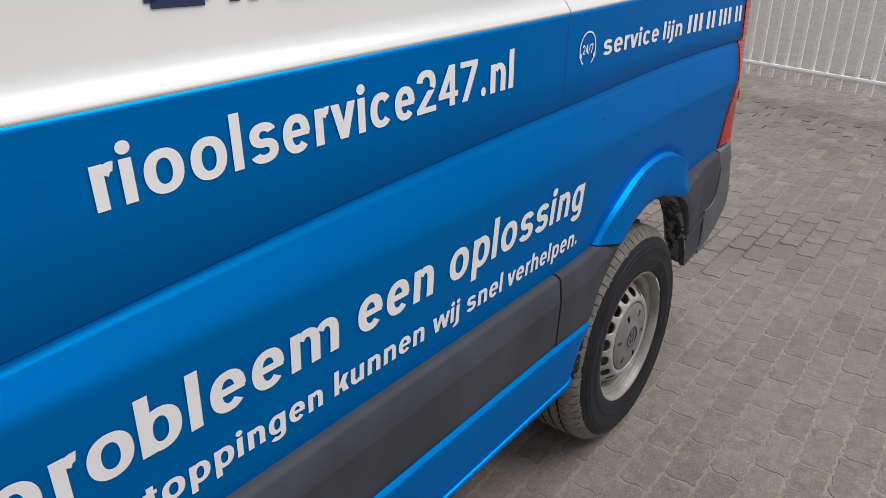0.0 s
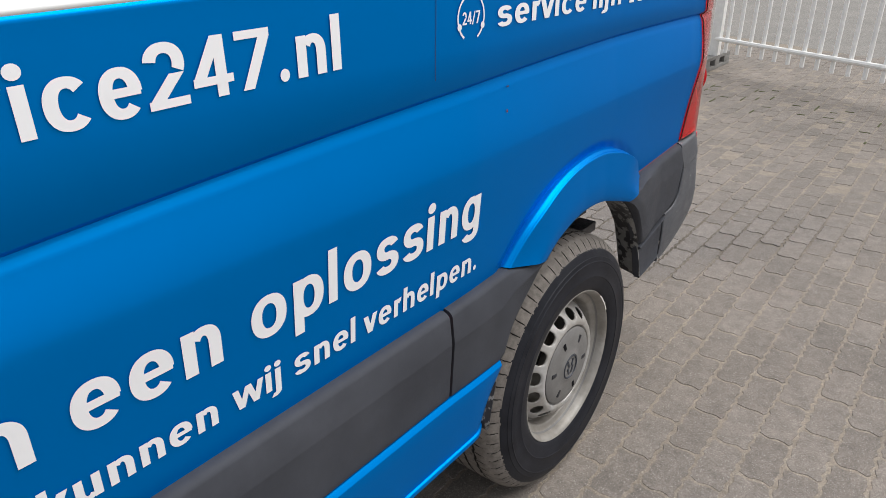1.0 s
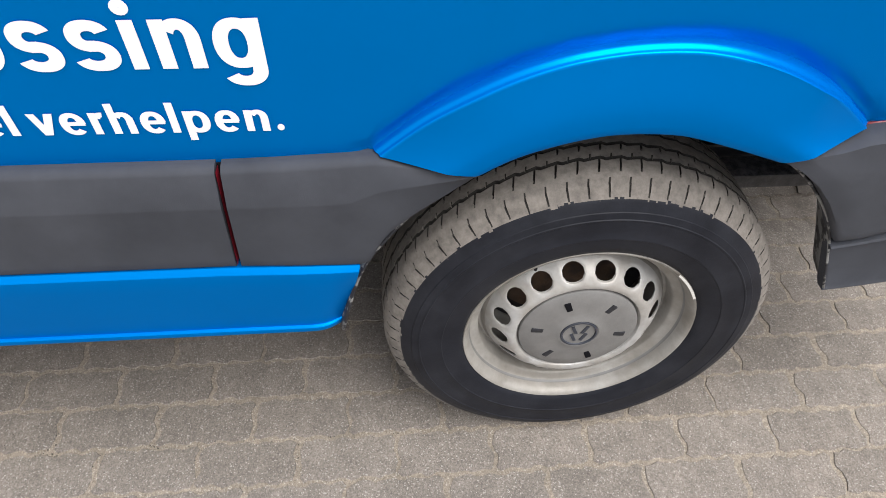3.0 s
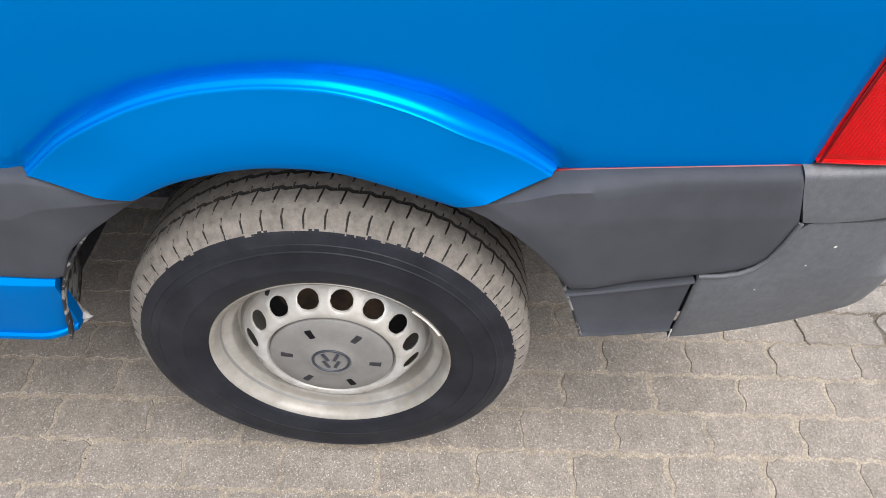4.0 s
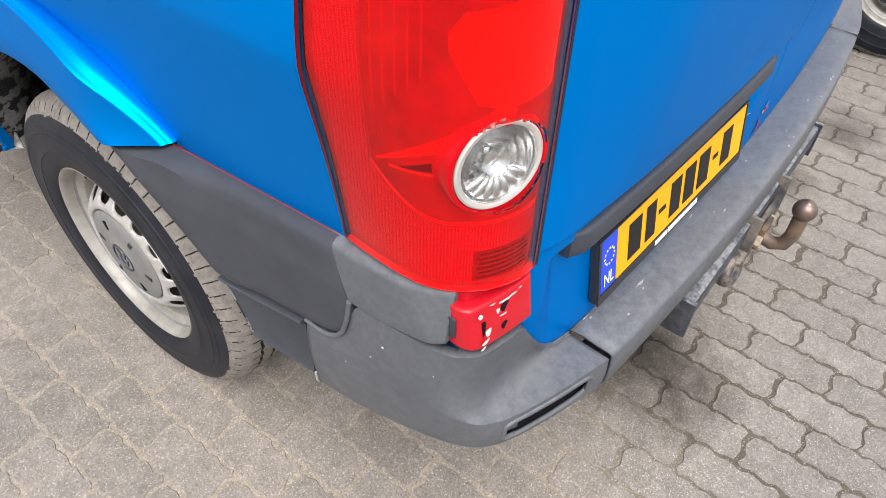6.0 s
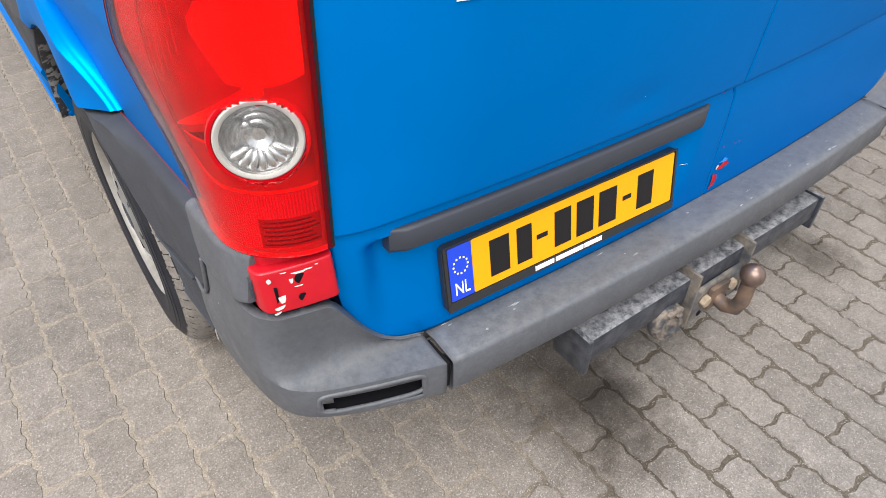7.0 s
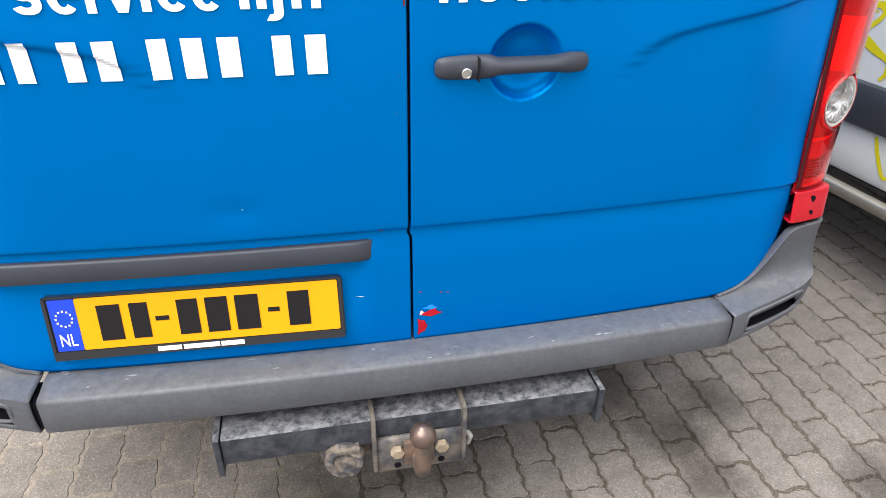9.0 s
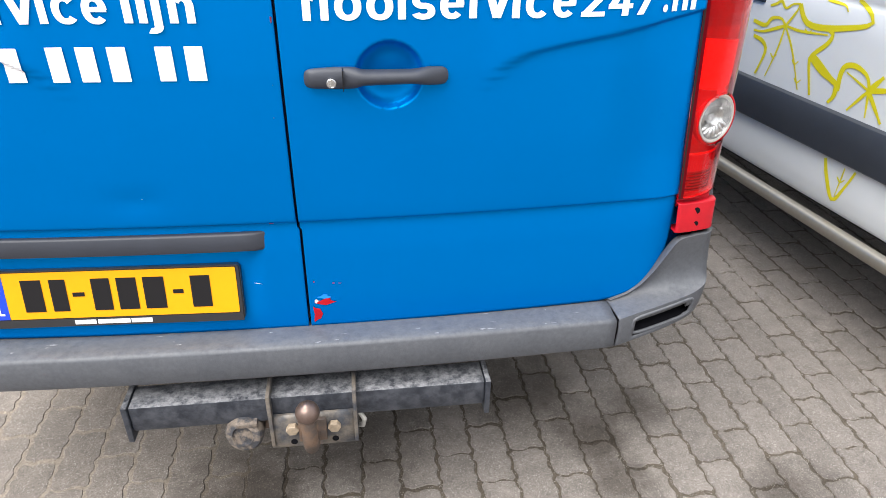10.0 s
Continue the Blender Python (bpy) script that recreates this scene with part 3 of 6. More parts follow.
def rear_y(x, z, left=None):
    """The rear doors: bowed, with a crease, a plate recess on the left and a handle cup on the right."""
    left = x > 0 if left is None else left
    y = 0.951 - 0.046 * (x / 0.9) ** 2
    a = abs(x)
    # the belly of the doors dies away towards the lamps, where the edge leans forward
    edge = min(1.0, max(0.0, (a - 0.60) / 0.21))
    edge = edge * edge * (3 - 2 * edge)
    belly = float(np.interp(z, (0.56, 0.78, 0.815, 0.832, 0.841, 0.8445, 0.8475, 0.852, 0.866, 0.90, 1.0, 1.15, 1.30, 1.60, 2.0, 2.45),
                            (0, 0, -0.0020, -0.0045, -0.0062, -0.0030, 0.0076, 0.0104, 0.0120, 0.0142, 0.0202, 0.027, 0.030, 0.018, -0.03, -0.12)))
    y += belly * (1 - edge) + edge * (corner_lean(z) + (belly if z < 0.848 else 0.0055 * max(0.0, 1 - (z - 0.848) / 0.1)))
    e = min(1.0, max(0.0, (a - 0.765) / 0.069))
    y -= 0.013 * e * e
    if a > 0.36:
        zc = float(np.interp(a, (0.36, 0.39, 0.41, 0.45, 0.52, 0.65, 0.83), (1.10, 1.135, 1.158, 1.178, 1.193, 1.214, 1.242)))
        fade = min(1.0, (a - 0.36) / 0.06)
        s = min(1.0, max(0.0, (z - zc + 0.004) / 0.008))
        y += fade * (0.008 * s * s * (3 - 2 * s)) * max(0.0, 1 - max(0.0, z - zc - 0.02) / 0.35)
    if left:
        t = min(1.0, max(0.0, (z - 0.615) / 0.17)) * (1 if z < 0.80 else max(0.0, 1 - (z - 0.80) / 0.018))
        e = min(1.0, max(0.0, (x - 0.075) / 0.045)) * min(1.0, max(0.0, (0.80 - x) / 0.045))
        y -= 0.024 * t * e * e * (3 - 2 * e)
        y -= 0.004 * math.exp(-(((x - 0.30) / 0.05) ** 2) - ((z - 0.905) / 0.022) ** 2)
    else:
        r = math.hypot(x + 0.192, z - 1.145) / 0.062
        if r < 1:
            y -= 0.024 * (1 - r ** 5) ** 0.8
    return y


def rear(x, z, proud=0.0, left=None):
    return Vector((x, rear_y(x, z, left) + proud, z))


def mirror(p, s):
    return Vector((p[0] * s, p[1], p[2]))


van = thing("panel_van", "blue and white panel van with white lettering on grey pavers", "van")

# flanks: blue film below, white paint above; the left one carries the lettering
YS = list(np.linspace(-3.3, -1.9, 8)) + list(np.linspace(-1.8, -0.62, 20)) + list(np.linspace(-0.60, 0.698, 100))


def flank(s):
    blue, white = [], []
    for y in YS:
        zs = [k for k, _ in side_keys(y)]
        w = edge_z(y)
        low = 0.795
        if ARCH_OUT[0, 0] < y < ARCH_OUT[-1, 0]:
            low = float(np.interp(y, ARCH_OUT[:, 0], ARCH_OUT[:, 1])) - 0.004
        halo = [low + 0.003 * k for k in range(1, 16)]
        col = sorted([low] + halo + [max(z, low + 0.046) for z in zs if z <= w])
        blue.append([mirror(side(y, z), s) for z in col])
        white.append([mirror(side(y, z), s) for z in zs if z > w - 0.002] + [mirror(Vector((half_width(y) - 0.16, y, 2.42)), s),
                     mirror(Vector((half_width(y) - 0.28, y, 2.50)), s)])
    b = part("side_panel", grid(blue, outward=(s, 0, 0)), BLUE, van, "blue filmed side panel with a pressed groove", smooth=60, solid=0.006)
    w = part("upper_side_panel", grid(white, outward=(s, 0, 0)), WHITE, van, "white painted upper side panel", smooth=60, solid=0.006)
    return b, w


left_blue, left_white = flank(1)
flank(-1)

# the roof, the cab and the inner walls close the body
roof = [[Vector((x, y, 2.50 + 0.05 * (1 - (x / 0.75) ** 2))) for x in np.linspace(-half_width(y) + 0.28, half_width(y) - 0.28, 9)] for y in list(YS[::8]) + [0.70, 0.86]]
part("roof", grid(roof, outward=(0, 0, 1)), WHITE, van, "white painted roof", solid=0.01)
cab = []
for y, top, low in ((-3.3, 2.50, 0.45), (-3.5, 2.42, 0.45), (-3.75, 2.0, 0.45), (-4.0, 1.55, 0.42), (-4.25, 1.2, 0.38), (-4.4, 1.0, 0.36), (-4.45, 0.7, 0.36)):
    w = 1.0 - 0.05 * max(0.0, -2.9 - y) ** 1.5
    cab.append([Vector((-w, y, low)), Vector((-w, y, min(1.1, top - 0.1))), Vector((-w + 0.12, y, top - 0.12)), Vector((-w + 0.3, y, top)), Vector((0, y, top + 0.04)),
                Vector((w - 0.3, y, top)), Vector((w - 0.12, y, top - 0.12)), Vector((w, y, min(1.1, top - 0.1))), Vector((w, y, low))])
cab.append([Vector((p.x * 0.9, -4.46, 0.5)) for p in cab[-1]])
part("cab", grid(cab, outward=(0, -1, 0)), WHITE, van, "plain white cab body", smooth=40)

# the wheel arch flare: a rolled ridge, then a plain lip
def flare(s):
    rows = []

    def tip(k, t):
        # the ridge sinks into the flank at both ends
        e = min(1.0, min(k + 1, 49 - k) / 12)
        return 1 - 0.90 * (1 - e * e * (3 - 2 * e)) * (1 - min(1.0, t / 0.7))

    # a hollow, a rounded upper edge, a sloping ledge, a rounded lower edge, then the lip, fuller towards its middle
    ridge = ((0.0, -0.012, 0), (0.006, -0.004, 0), (0.010, 0.16, 1), (0.013, 0.34, 1), (0.017, 0.47, 1), (0.024, 0.57, 1), (0.036, 0.65, 1),
             (0.050, 0.72, 1), (0.058, 0.79, 1), (0.063, 0.87, 1), (0.068, 0.95, 1), (0.078, 1.0, 1))
    lip = ((0.105, 0.0190), (0.13, 0.0192), (0.22, 0.0200), (0.35, 0.0215), (0.5, 0.0232), (0.6, 0.0240), (0.68, 0.0243), (0.76, 0.0238), (0.88, 0.0220), (0.96, 0.0200), (1.0, 0.017), (1.0, 0.008), (0.995, -0.020), (0.97, -0.035))
    for t, f, on in ridge:
        row = []
        for k, (a, b) in enumerate(zip(ARCH_OUT, ARCH_IN)):
            y, z = a + (b - a) * t
            base = side_off(a[0], a[1]) - 0.002
            o = base + f if not on else base + ((0.0190 + stand(y)) * tip(k, t) - base) * f
            row.append(mirror((half_width(y) + o, y, z), s))
        rows.append(row)
    for t, o in lip:
        row = []
        for k, (a, b) in enumerate(zip(ARCH_OUT, ARCH_IN)):
            y, z = a + (b - a) * t
            row.append(mirror((half_width(y) + (o + stand(y)) * tip(k, t), y, z), s))
        rows.append(row)
    return part("wheel_arch", grid(rows, outward=(s, 0, 0)), BLUE, van, "blue wheel arch flare with a rolled ridge", smooth=50)


flare(1), flare(-1)

# ---- grey mouldings along the flanks ----


def moulding(s, name, top, bottom, offs, mat=GREY, label="", n=24, depth=0.02):
    """A moulding between two (y, z) lines, with (t, offset) steps from its top to its bottom edge."""
    a, b = curve_through(top, n) if len(top) > 2 else np.linspace(*np.array(top, float), n + 1), \
        curve_through(bottom, n) if len(bottom) > 2 else np.linspace(*np.array(bottom, float), n + 1)
    rows = []
    for t, o in [(offs[0][0], offs[0][1] - depth)] + list(offs) + [(offs[-1][0], offs[-1][1] - depth)]:
        row = []
        for p, q in zip(a, b):
            y, z = p + (q - p) * t
            row.append(mirror((half_width(y) + o, y, z), s))
        rows.append([Vector((row[0].x - s * depth, row[0].y, row[0].z))] + row + [Vector((row[-1].x - s * depth, row[-1].y, row[-1].z))])
    return part(name, grid(rows, outward=(s, 0, 0)), mat, van, label, smooth=38)


RUB = [(0.0, -0.004), (0.012, 0.003), (0.035, 0.009), (0.06, 0.0115), (0.33, 0.0175), (0.345, 0.0178), (0.36, 0.0175), (0.9, 0.0125), (0.97, 0.0115), (0.99, 0.0100), (1.0, 0.0070)]
for s in (1, -1):
    moulding(s, "side_moulding", [(-3.3, 0.806), (-1.5, 0.812), (-0.581, 0.8135)], [(-3.3, 0.622), (-1.5, 0.623), (-0.588, 0.6220)], RUB, label="dark grey plastic side moulding", n=30)
    moulding(s, "side_moulding", [(-0.573, 0.8135), (-0.50, 0.8150), (-0.40, 0.8160), (-0.365, 0.8140), (-0.31, 0.800), (-0.226, 0.7830)],
             [(-0.580, 0.6218), (-0.500, 0.6175), (-0.398, 0.6105), (-0.383, 0.624), (-0.345, 0.684), (-0.226, 0.7800)], RUB,
             label="dark grey moulding piece ahead of the wheel arch")
    cols = sorted(list(np.linspace(0.212, 0.68, 48)) + [0.684, 0.688, 0.692, 0.697, 0.702, 0.707, 0.711, 0.714])
    topz = [float(np.interp(y, (0.212, 0.25, 0.29, 0.32, 0.342, 0.36, 0.39, 0.52, 0.684, 0.688, 0.70, 0.714), (0.790, 0.793, 0.800, 0.808, 0.815, 0.8175, 0.819, 0.823, 0.827, 0.822, 0.780, 0.722))) for y in cols]
    botz = [float(np.interp(y, (0.212, 0.255, 0.291, 0.33, 0.362, 0.392, 0.40, 0.46, 0.55, 0.625, 0.65, 0.67, 0.685, 0.697, 0.707, 0.714), (0.787, 0.762, 0.731, 0.686, 0.640, 0.592, 0.581, 0.588, 0.603, 0.6165, 0.621, 0.629, 0.640, 0.655, 0.678, 0.712))) for y in cols]
    rows = []
    for t in (-1, 0.0, 0.012, 0.035, 0.07, 0.13, 0.2, 0.27, 0.32, 0.36, 0.41, 0.5, 0.6, 0.7, 0.8, 0.88, 0.94, 0.975, 1.0, 2):
        row = []
        for y, a, b in zip(cols, topz, botz):
            z = a + (b - a) * min(max(t, 0.0), 1.0)
            near = y - float(np.interp(z, (0.581, 0.627, 0.673, 0.720, 0.755, 0.785, 0.80), (0.394, 0.362, 0.33, 0.291, 0.255, 0.212, 0.16)))
            o = 0.0185 - 0.11 * max(0.0, z - 0.752) - 0.045 * max(0.0, 0.745 - z) - 0.13 * max(0.0, 0.050 - near)
            o -= 0.017 * max(0.0, 1 - max(t, 0.0) / 0.06) ** 2 + 0.009 * max(0.0, (t - 0.94) / 0.06) ** 2
            if t in (-1, 2):
                o = -0.03
            row.append(mirror((half_width(y) + o + stand(y) * min(1.0, max(t, 0.0) / 0.06) - 0.004 * max(0, (y - 0.69) / 0.024), y, z), s))
        rows.append(row + [row[-1] - Vector((0.02 * s, 0, 0))])
    part("side_moulding", grid(rows, outward=(s, 0, 0)), GREY, van, "dark grey moulding piece behind the wheel arch", smooth=38)
    part("moulding_backing", box((half_width(0.7) - 0.03) * s, (half_width(0.7) - 0.004) * s, 0.56, 0.74, 0.50, 0.825), GREY, van)
    moulding(s, "lower_moulding", [(0.394, 0.575), (0.46, 0.584), (0.55, 0.599), (0.597, 0.607)], [(0.441, 0.446), (0.50, 0.450), (0.56, 0.456), (0.596, 0.461)],
             [(0.0, 0.014), (0.03, 0.016), (0.06, 0.012), (0.10, 0.006), (0.5, 0.005), (0.93, 0.004), (0.97, 0.008), (1.0, 0.006)],
             label="dark grey lower panel below the moulding")
    # torn pale edge at the joint with the bumper corner
    edge = [[mirror((half_width(0.6) + 0.0065, 0.5985 + w * (0.4 + 0.9 * abs(noise.noise((k * 0.8, w * 90, 3.0)))) - 0.02 * (z - 0.45), z), s) for w in (0.0, 0.0045)] for k, z in enumerate(np.linspace(0.440, 0.466, 9))]
    part("torn_edge", grid(edge, outward=(s, 0, 0)), FILLER, van, "torn pale edge at the joint", smooth=0, solid=0.002)
    # blue sill: a flat ledge, a leaning face and a folded lower flange; its rear end curls in round the arch
    cols = list(np.linspace(-3.3, -0.70, 18)) + list(np.linspace(-0.66, -0.402, 24))
    rows = []
    for t, o in ((0.0, -0.02), (0.0, 0.0), (0.004, 0.0080), (0.008, 0.0100), (0.052, 0.0166), (0.060, 0.0176), (0.070, 0.0178), (0.25, 0.0142), (0.50, 0.0092), (0.75, 0.0040), (0.915, 0.0), (0.924, 0.0040), (0.932, 0.0052),
                 (0.945, 0.0054), (0.985, 0.0048), (1.0, 0.0030), (1.0, -0.02)):
        row = []
        for c in cols:
            e = max(0.0, (c + 0.60) / 0.198)
            top = float(np.interp(c, (-3.3, -1.5, -0.60, -0.50, -0.402), (0.6215, 0.6225, 0.6215, 0.6175, 0.6110)))
            y = c - 0.036 * t * e
            curl = 0.022 * min(1.0, t * 1.2) * max(0.0, (c + 0.462) / 0.060) ** 2
            row.append(mirror((half_width(y) + o - curl, y, top + (0.4425 - top) * t), s))
        rows.append(row + [row[-1] - Vector((0.02 * s, 0, 0))])
    part("sill_panel", grid(rows, outward=(s, 0, 0)), BLUE, van, "blue sill panel with a folded lower flange", smooth=26)
    # red body showing in the joints
    bm = grid([[mirror((half_width(-0.58) + o, -0.5795 - 0.0345 * (0.81 - z), z), s) for o in (-0.01, 0.0095)] for z in (0.625, 0.70, 0.806)], outward=(0, 1, 0))
    part("joint_strip", bm, JOINTRED, van, "old red paint showing in the joint")
    # black sheet behind the joint, painted in place of its shade
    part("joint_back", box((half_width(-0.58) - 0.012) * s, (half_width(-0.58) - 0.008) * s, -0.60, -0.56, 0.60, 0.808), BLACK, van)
    bm = grid([[mirror((half_width(y) - 0.0075, y, 0.790 + 0.010 * (y - 0.34) / 0.35 + h), s) for y in np.linspace(0.345, 0.69, 12)] for h in (0.0, 0.0290)], outward=(s, 0, 0))
    part("joint_strip", bm, OLDRED, van, "thin line of old red paint above the moulding", solid=0.002)

# panel seam in the left flank
part("panel_seam", grid([[side(-0.607 + h + 0.02 * (z - 1.24), z, 0.0008) for h in (0, 0.0011)] for z in np.linspace(1.245, 1.395, 14)], outward=(1, 0, 0)), NAVY, left_blue)
part("panel_seam", grid([[side(-0.605 + h + 0.02 * (z - 1.24), z, 0.0008) for h in (0, 0.0014)] for z in np.linspace(1.402, 1.56, 14)], outward=(1, 0, 0)), GREY, left_white)


def on_side(y0, y1, z0, z1, high):
    return lay(lambda u, v: side(y0 + (y1 - y0) * u, z0 + (z1 - z0) * u + high * v, 0.0016), (1, 0, 0))


for word, y0, y1, z0, z1 in (("rioolservice", -1.579, -1.077, 1.280, 1.289), ("247", -1.072, -0.913, 1.2895, 1.2915), (".nl", -0.902, -0.801, 1.292, 1.293)):
    lettering(word, on_side(y0, y1, z0, z1, 0.070), left_blue, LETTER, label="white film letter")
for word, y0, y1, z0, z1 in (("service", -0.440, -0.100, 1.3075, 1.3045), ("lijn", -0.064, 0.080, 1.304, 1.302)):
    lettering(word, on_side(y0, y1, z0, z1, 0.046), left_blue, LETTER, label="white film letter")
digits = [(0.0, 0.072), (0.088, 0.16), (0.176, 0.248), (0.306, 0.378), (0.394, 0.466), (0.524, 0.596), (0.612, 0.684), (0.700, 0.772), (0.84, 0.912), (0.928, 1.0)]
bars(digits, on_side(0.122, 0.672, 1.301, 1.294, 0.050), left_blue, LETTER)
for word, y0, y1 in (("pro", -1.758, -1.601), ("bleem", -1.594, -1.270), ("een", -1.228, -1.041), ("oplossing", -0.995, -0.486)):
    lettering(word, on_side(y0, y1, 0.9605, 0.9605, 0.090), left_blue, LETTER, label="white film letter")
for word, y0, y1 in (("toppingen", -1.604, -1.306), ("kunnen", -1.281, -1.059), ("wij", -1.035, -0.954), ("snel", -0.930, -0.806), ("verhelpen.", -0.788, -0.481)):
    lettering(word, on_side(y0, y1, 0.8625 - 0.008 * y0 - 0.004, 0.8625 - 0.008 * y1 - 0.004, 0.048), left_blue, LETTER, label="white film letter")

# round service mark: a broken ring with two ear pieces and the small figures
ring = []
for k in range(41):
    a = math.radians(-62 + 300 * k / 40)
    ring.append([side(-0.516 + r * math.cos(a), 1.331 + r * math.sin(a), 0.0016) for r in (0.0335, 0.0370)])
part("service_mark", grid(ring, outward=(1, 0, 0)), LETTER, left_blue, "thin white film ring", smooth=0)
for a in (202, 335):
    c = (-0.516 + 0.034 * math.cos(math.radians(a)), 1.331 + 0.034 * math.sin(math.radians(a)))
    part("service_mark", grid([[side(c[0] + r * math.cos(q), c[1] + r * math.sin(q), 0.002) for r in (0.0002, 0.0055)] for q in np.linspace(0, 2 * math.pi, 14)]), LETTER, left_blue, smooth=0)
lettering("24/7", on_side(-0.540, -0.493, 1.321, 1.321, 0.020), left_blue, LETTER)
# lower edge of the navy sign on the white panel
for y0, y1, z0, z1 in ((-1.47, -1.405, 1.474, 1.484), (-1.477, -1.462, 1.480, 1.54), (-1.412, -1.398, 1.480, 1.54), (-1.372, -1.358, 1.476, 1.56), (-1.345, -1.331, 1.476, 1.56), (-1.30, -1.24, 1.476, 1.488), (-1.21, -1.195, 1.476, 1.56)):
    part("sign_bar", grid([[side(y, z, 0.0016) for y in np.linspace(y0, y1, 5)] for z in (z0, z1)], outward=(1, 0, 0)), NAVY, left_white, smooth=0)
# stone chips
for y, z, w, h, mt in ((-0.397, 1.156, 0.004, 0.005, OLDRED), (-0.385, 1.198, 0.008, 0.0025, NAVY)):
    part("paint_chip", grid([[side(y + w * a, z + h * b, 0.0016) for a in (-0.5, 0, 0.5)] for b in (-0.5, 0.5)], outward=(1, 0, 0)), mt, left_blue, smooth=0)
part("paint_chip", grid([[Vector((half_width(-0.076) + 0.0185, -0.076 + 0.0018 * a, 0.865 + 0.0023 * b)) for a in (-1, 1)] for b in (-1, 1)], outward=(1, 0, 0)), REDPAINT, van, smooth=0)

# ---- wheels ----


def wheel_parts(parent, m):
    """A pressed steel wheel with sixteen holes, its tyre, plastic hub cap and valve; x points outwards."""
    rim = revolve([(0.2075, -0.020), (0.214, -0.006), (0.2205, -0.003), (0.2225, 0.002), (0.2205, 0.005), (0.2165, 0.0035), (0.2125, -0.003), (0.2090, -0.010),
                   (0.2078, -0.019), (0.2055, -0.0245), (0.2000, -0.0275), (0.1935, -0.0305), (0.1895, -0.0330), (0.1880, -0.0360), (0.1870, -0.055), (0.1850, -0.063), (0.1800, -0.063), (0.1735, -0.050)], 128)
    # drum behind the holes
    n = 16
    r0, r1 = 0.1195, 0.1735

    def face_x(r):
        return float(np.interp(r, (0.1150, 0.1195, 0.124, 0.130, 0.140, 0.150, 0.160, 0.168, 0.1735), (-0.010, -0.0035, -0.001, -0.0015, -0.0070, -0.0175, -0.0300, -0.0415, -0.050)))
    for k in range(n):
        mid = 2 * math.pi * (k + 0.5) / n
        half = math.pi / n
        edge = []
        for j in range(8):
            edge.append((r1, mid - half + 2 * half * j / 8))
        for j in range(4):
            edge.append((r1 + (r0 - r1) * j / 4, mid + half))
        for j in range(8):
            edge.append((r0, mid + half - 2 * half * j / 8))
        for j in range(4):
            edge.append((r0 + (r1 - r0) * j / 4, mid - half))
        loops = []
        hc = 0.1490
        cx, cy = hc * math.cos(mid), hc * math.sin(mid)
        for f in (1.0, 0.55, 0.12, 0.0, -0.10):
            loop = []
            for r, a in edge:
                px, py = r * math.cos(a), r * math.sin(a)
                # round along the slope, so shorter towards the hub
                dr = (px - cx) * math.cos(mid) + (py - cy) * math.sin(mid)
                dt = (py - cy) * math.cos(mid) - (px - cx) * math.sin(mid)
                q = math.atan2(dt / 0.0205, dr / 0.0138)
                er, et = 0.0138 * math.cos(q), 0.0205 * math.sin(q)
                hx, hy = cx + er * math.cos(mid) - et * math.sin(mid), cy + er * math.sin(mid) + et * math.cos(mid)
                g = max(f, 0.0)
                qx, qy = hx + (px - hx) * g, hy + (py - hy) * g
                dep = face_x(math.hypot(qx, qy)) - (0.0015 if f == 0.0 else 0.0) - (0.006 if f < 0 else 0.0)
                loop.append(rim.verts.new((dep, qx, qy)))
            loops.append(loop)
        for a, b in zip(loops, loops[1:]):
            for j in range(len(a)):
                rim.faces.new((a[j], a[(j + 1) % len(a)], b[(j + 1) % len(b)], b[j]))
    revolve([(0.1195, -0.0035), (0.116, -0.010), (0.108, -0.022), (0.06, -0.024), (0.001, -0.024)], 128, bm=rim)
    revolve([(0.1985, -0.064), (0.1975, -0.08), (0.196, -0.19), (0.21, -0.205)], 96, bm=rim)
    bmesh.ops.remove_doubles(rim, verts=rim.verts, dist=1e-4)
    bmesh.ops.recalc_face_normals(rim, faces=rim.faces)
    for f in rim.faces:
        c = f.calc_center_median()
        if math.hypot(c.y, c.z) > 0.176:
            f.material_index = 1
        # shade in the step inside the lip, put on as a darker ring
        if 0.2056 < math.hypot(c.y, c.z) < 0.2083 and c.x < -0.0195:
            f.material_index = 2
    rim.transform(m)
    wheel = part("wheel", rim, [STEEL, BARREL, CAP], parent, "silver steel wheel with round holes and brake dust", smooth=40)

    # tyre: sidewall profile and a tread with zigzag grooves and sipes
    na, half_w, lugs = 680, 0.098, 68
    prof = [(0.2140, -0.012), (0.2180, -0.001), (0.2240, 0.006), (0.2330, 0.0095), (0.2480, 0.0125), (0.2600, 0.0142), (0.2612, 0.0152), (0.2640, 0.0152), (0.2652, 0.0146), (0.2850, 0.0156), (0.3000, 0.0146), (0.3012, 0.0154), (0.3030, 0.0152), (0.3042, 0.0138), (0.3150, 0.0115), (0.3160, 0.0098), (0.3270, 0.0052), (0.3295, 0.0041), (0.3320, 0.0030), (0.3345, 0.0012),
            (0.3370, -0.0006), (0.3440, -0.0060), (0.3520, -0.0130)]
    grooves = (-0.54, -0.18, 0.18, 0.54)
    across = sorted([w for w in np.linspace(-1, 1, 25) if min(abs(w - c) for c in grooves) > 0.05] + [c + d for c in grooves for d in (-0.038, -0.029, 0.029, 0.038)] + [-0.36, 0.02, 0.42])
    steps = (0.0, 0.012, 0.090, 0.102, 0.28, 0.46, 0.472, 0.552, 0.564, 0.78)
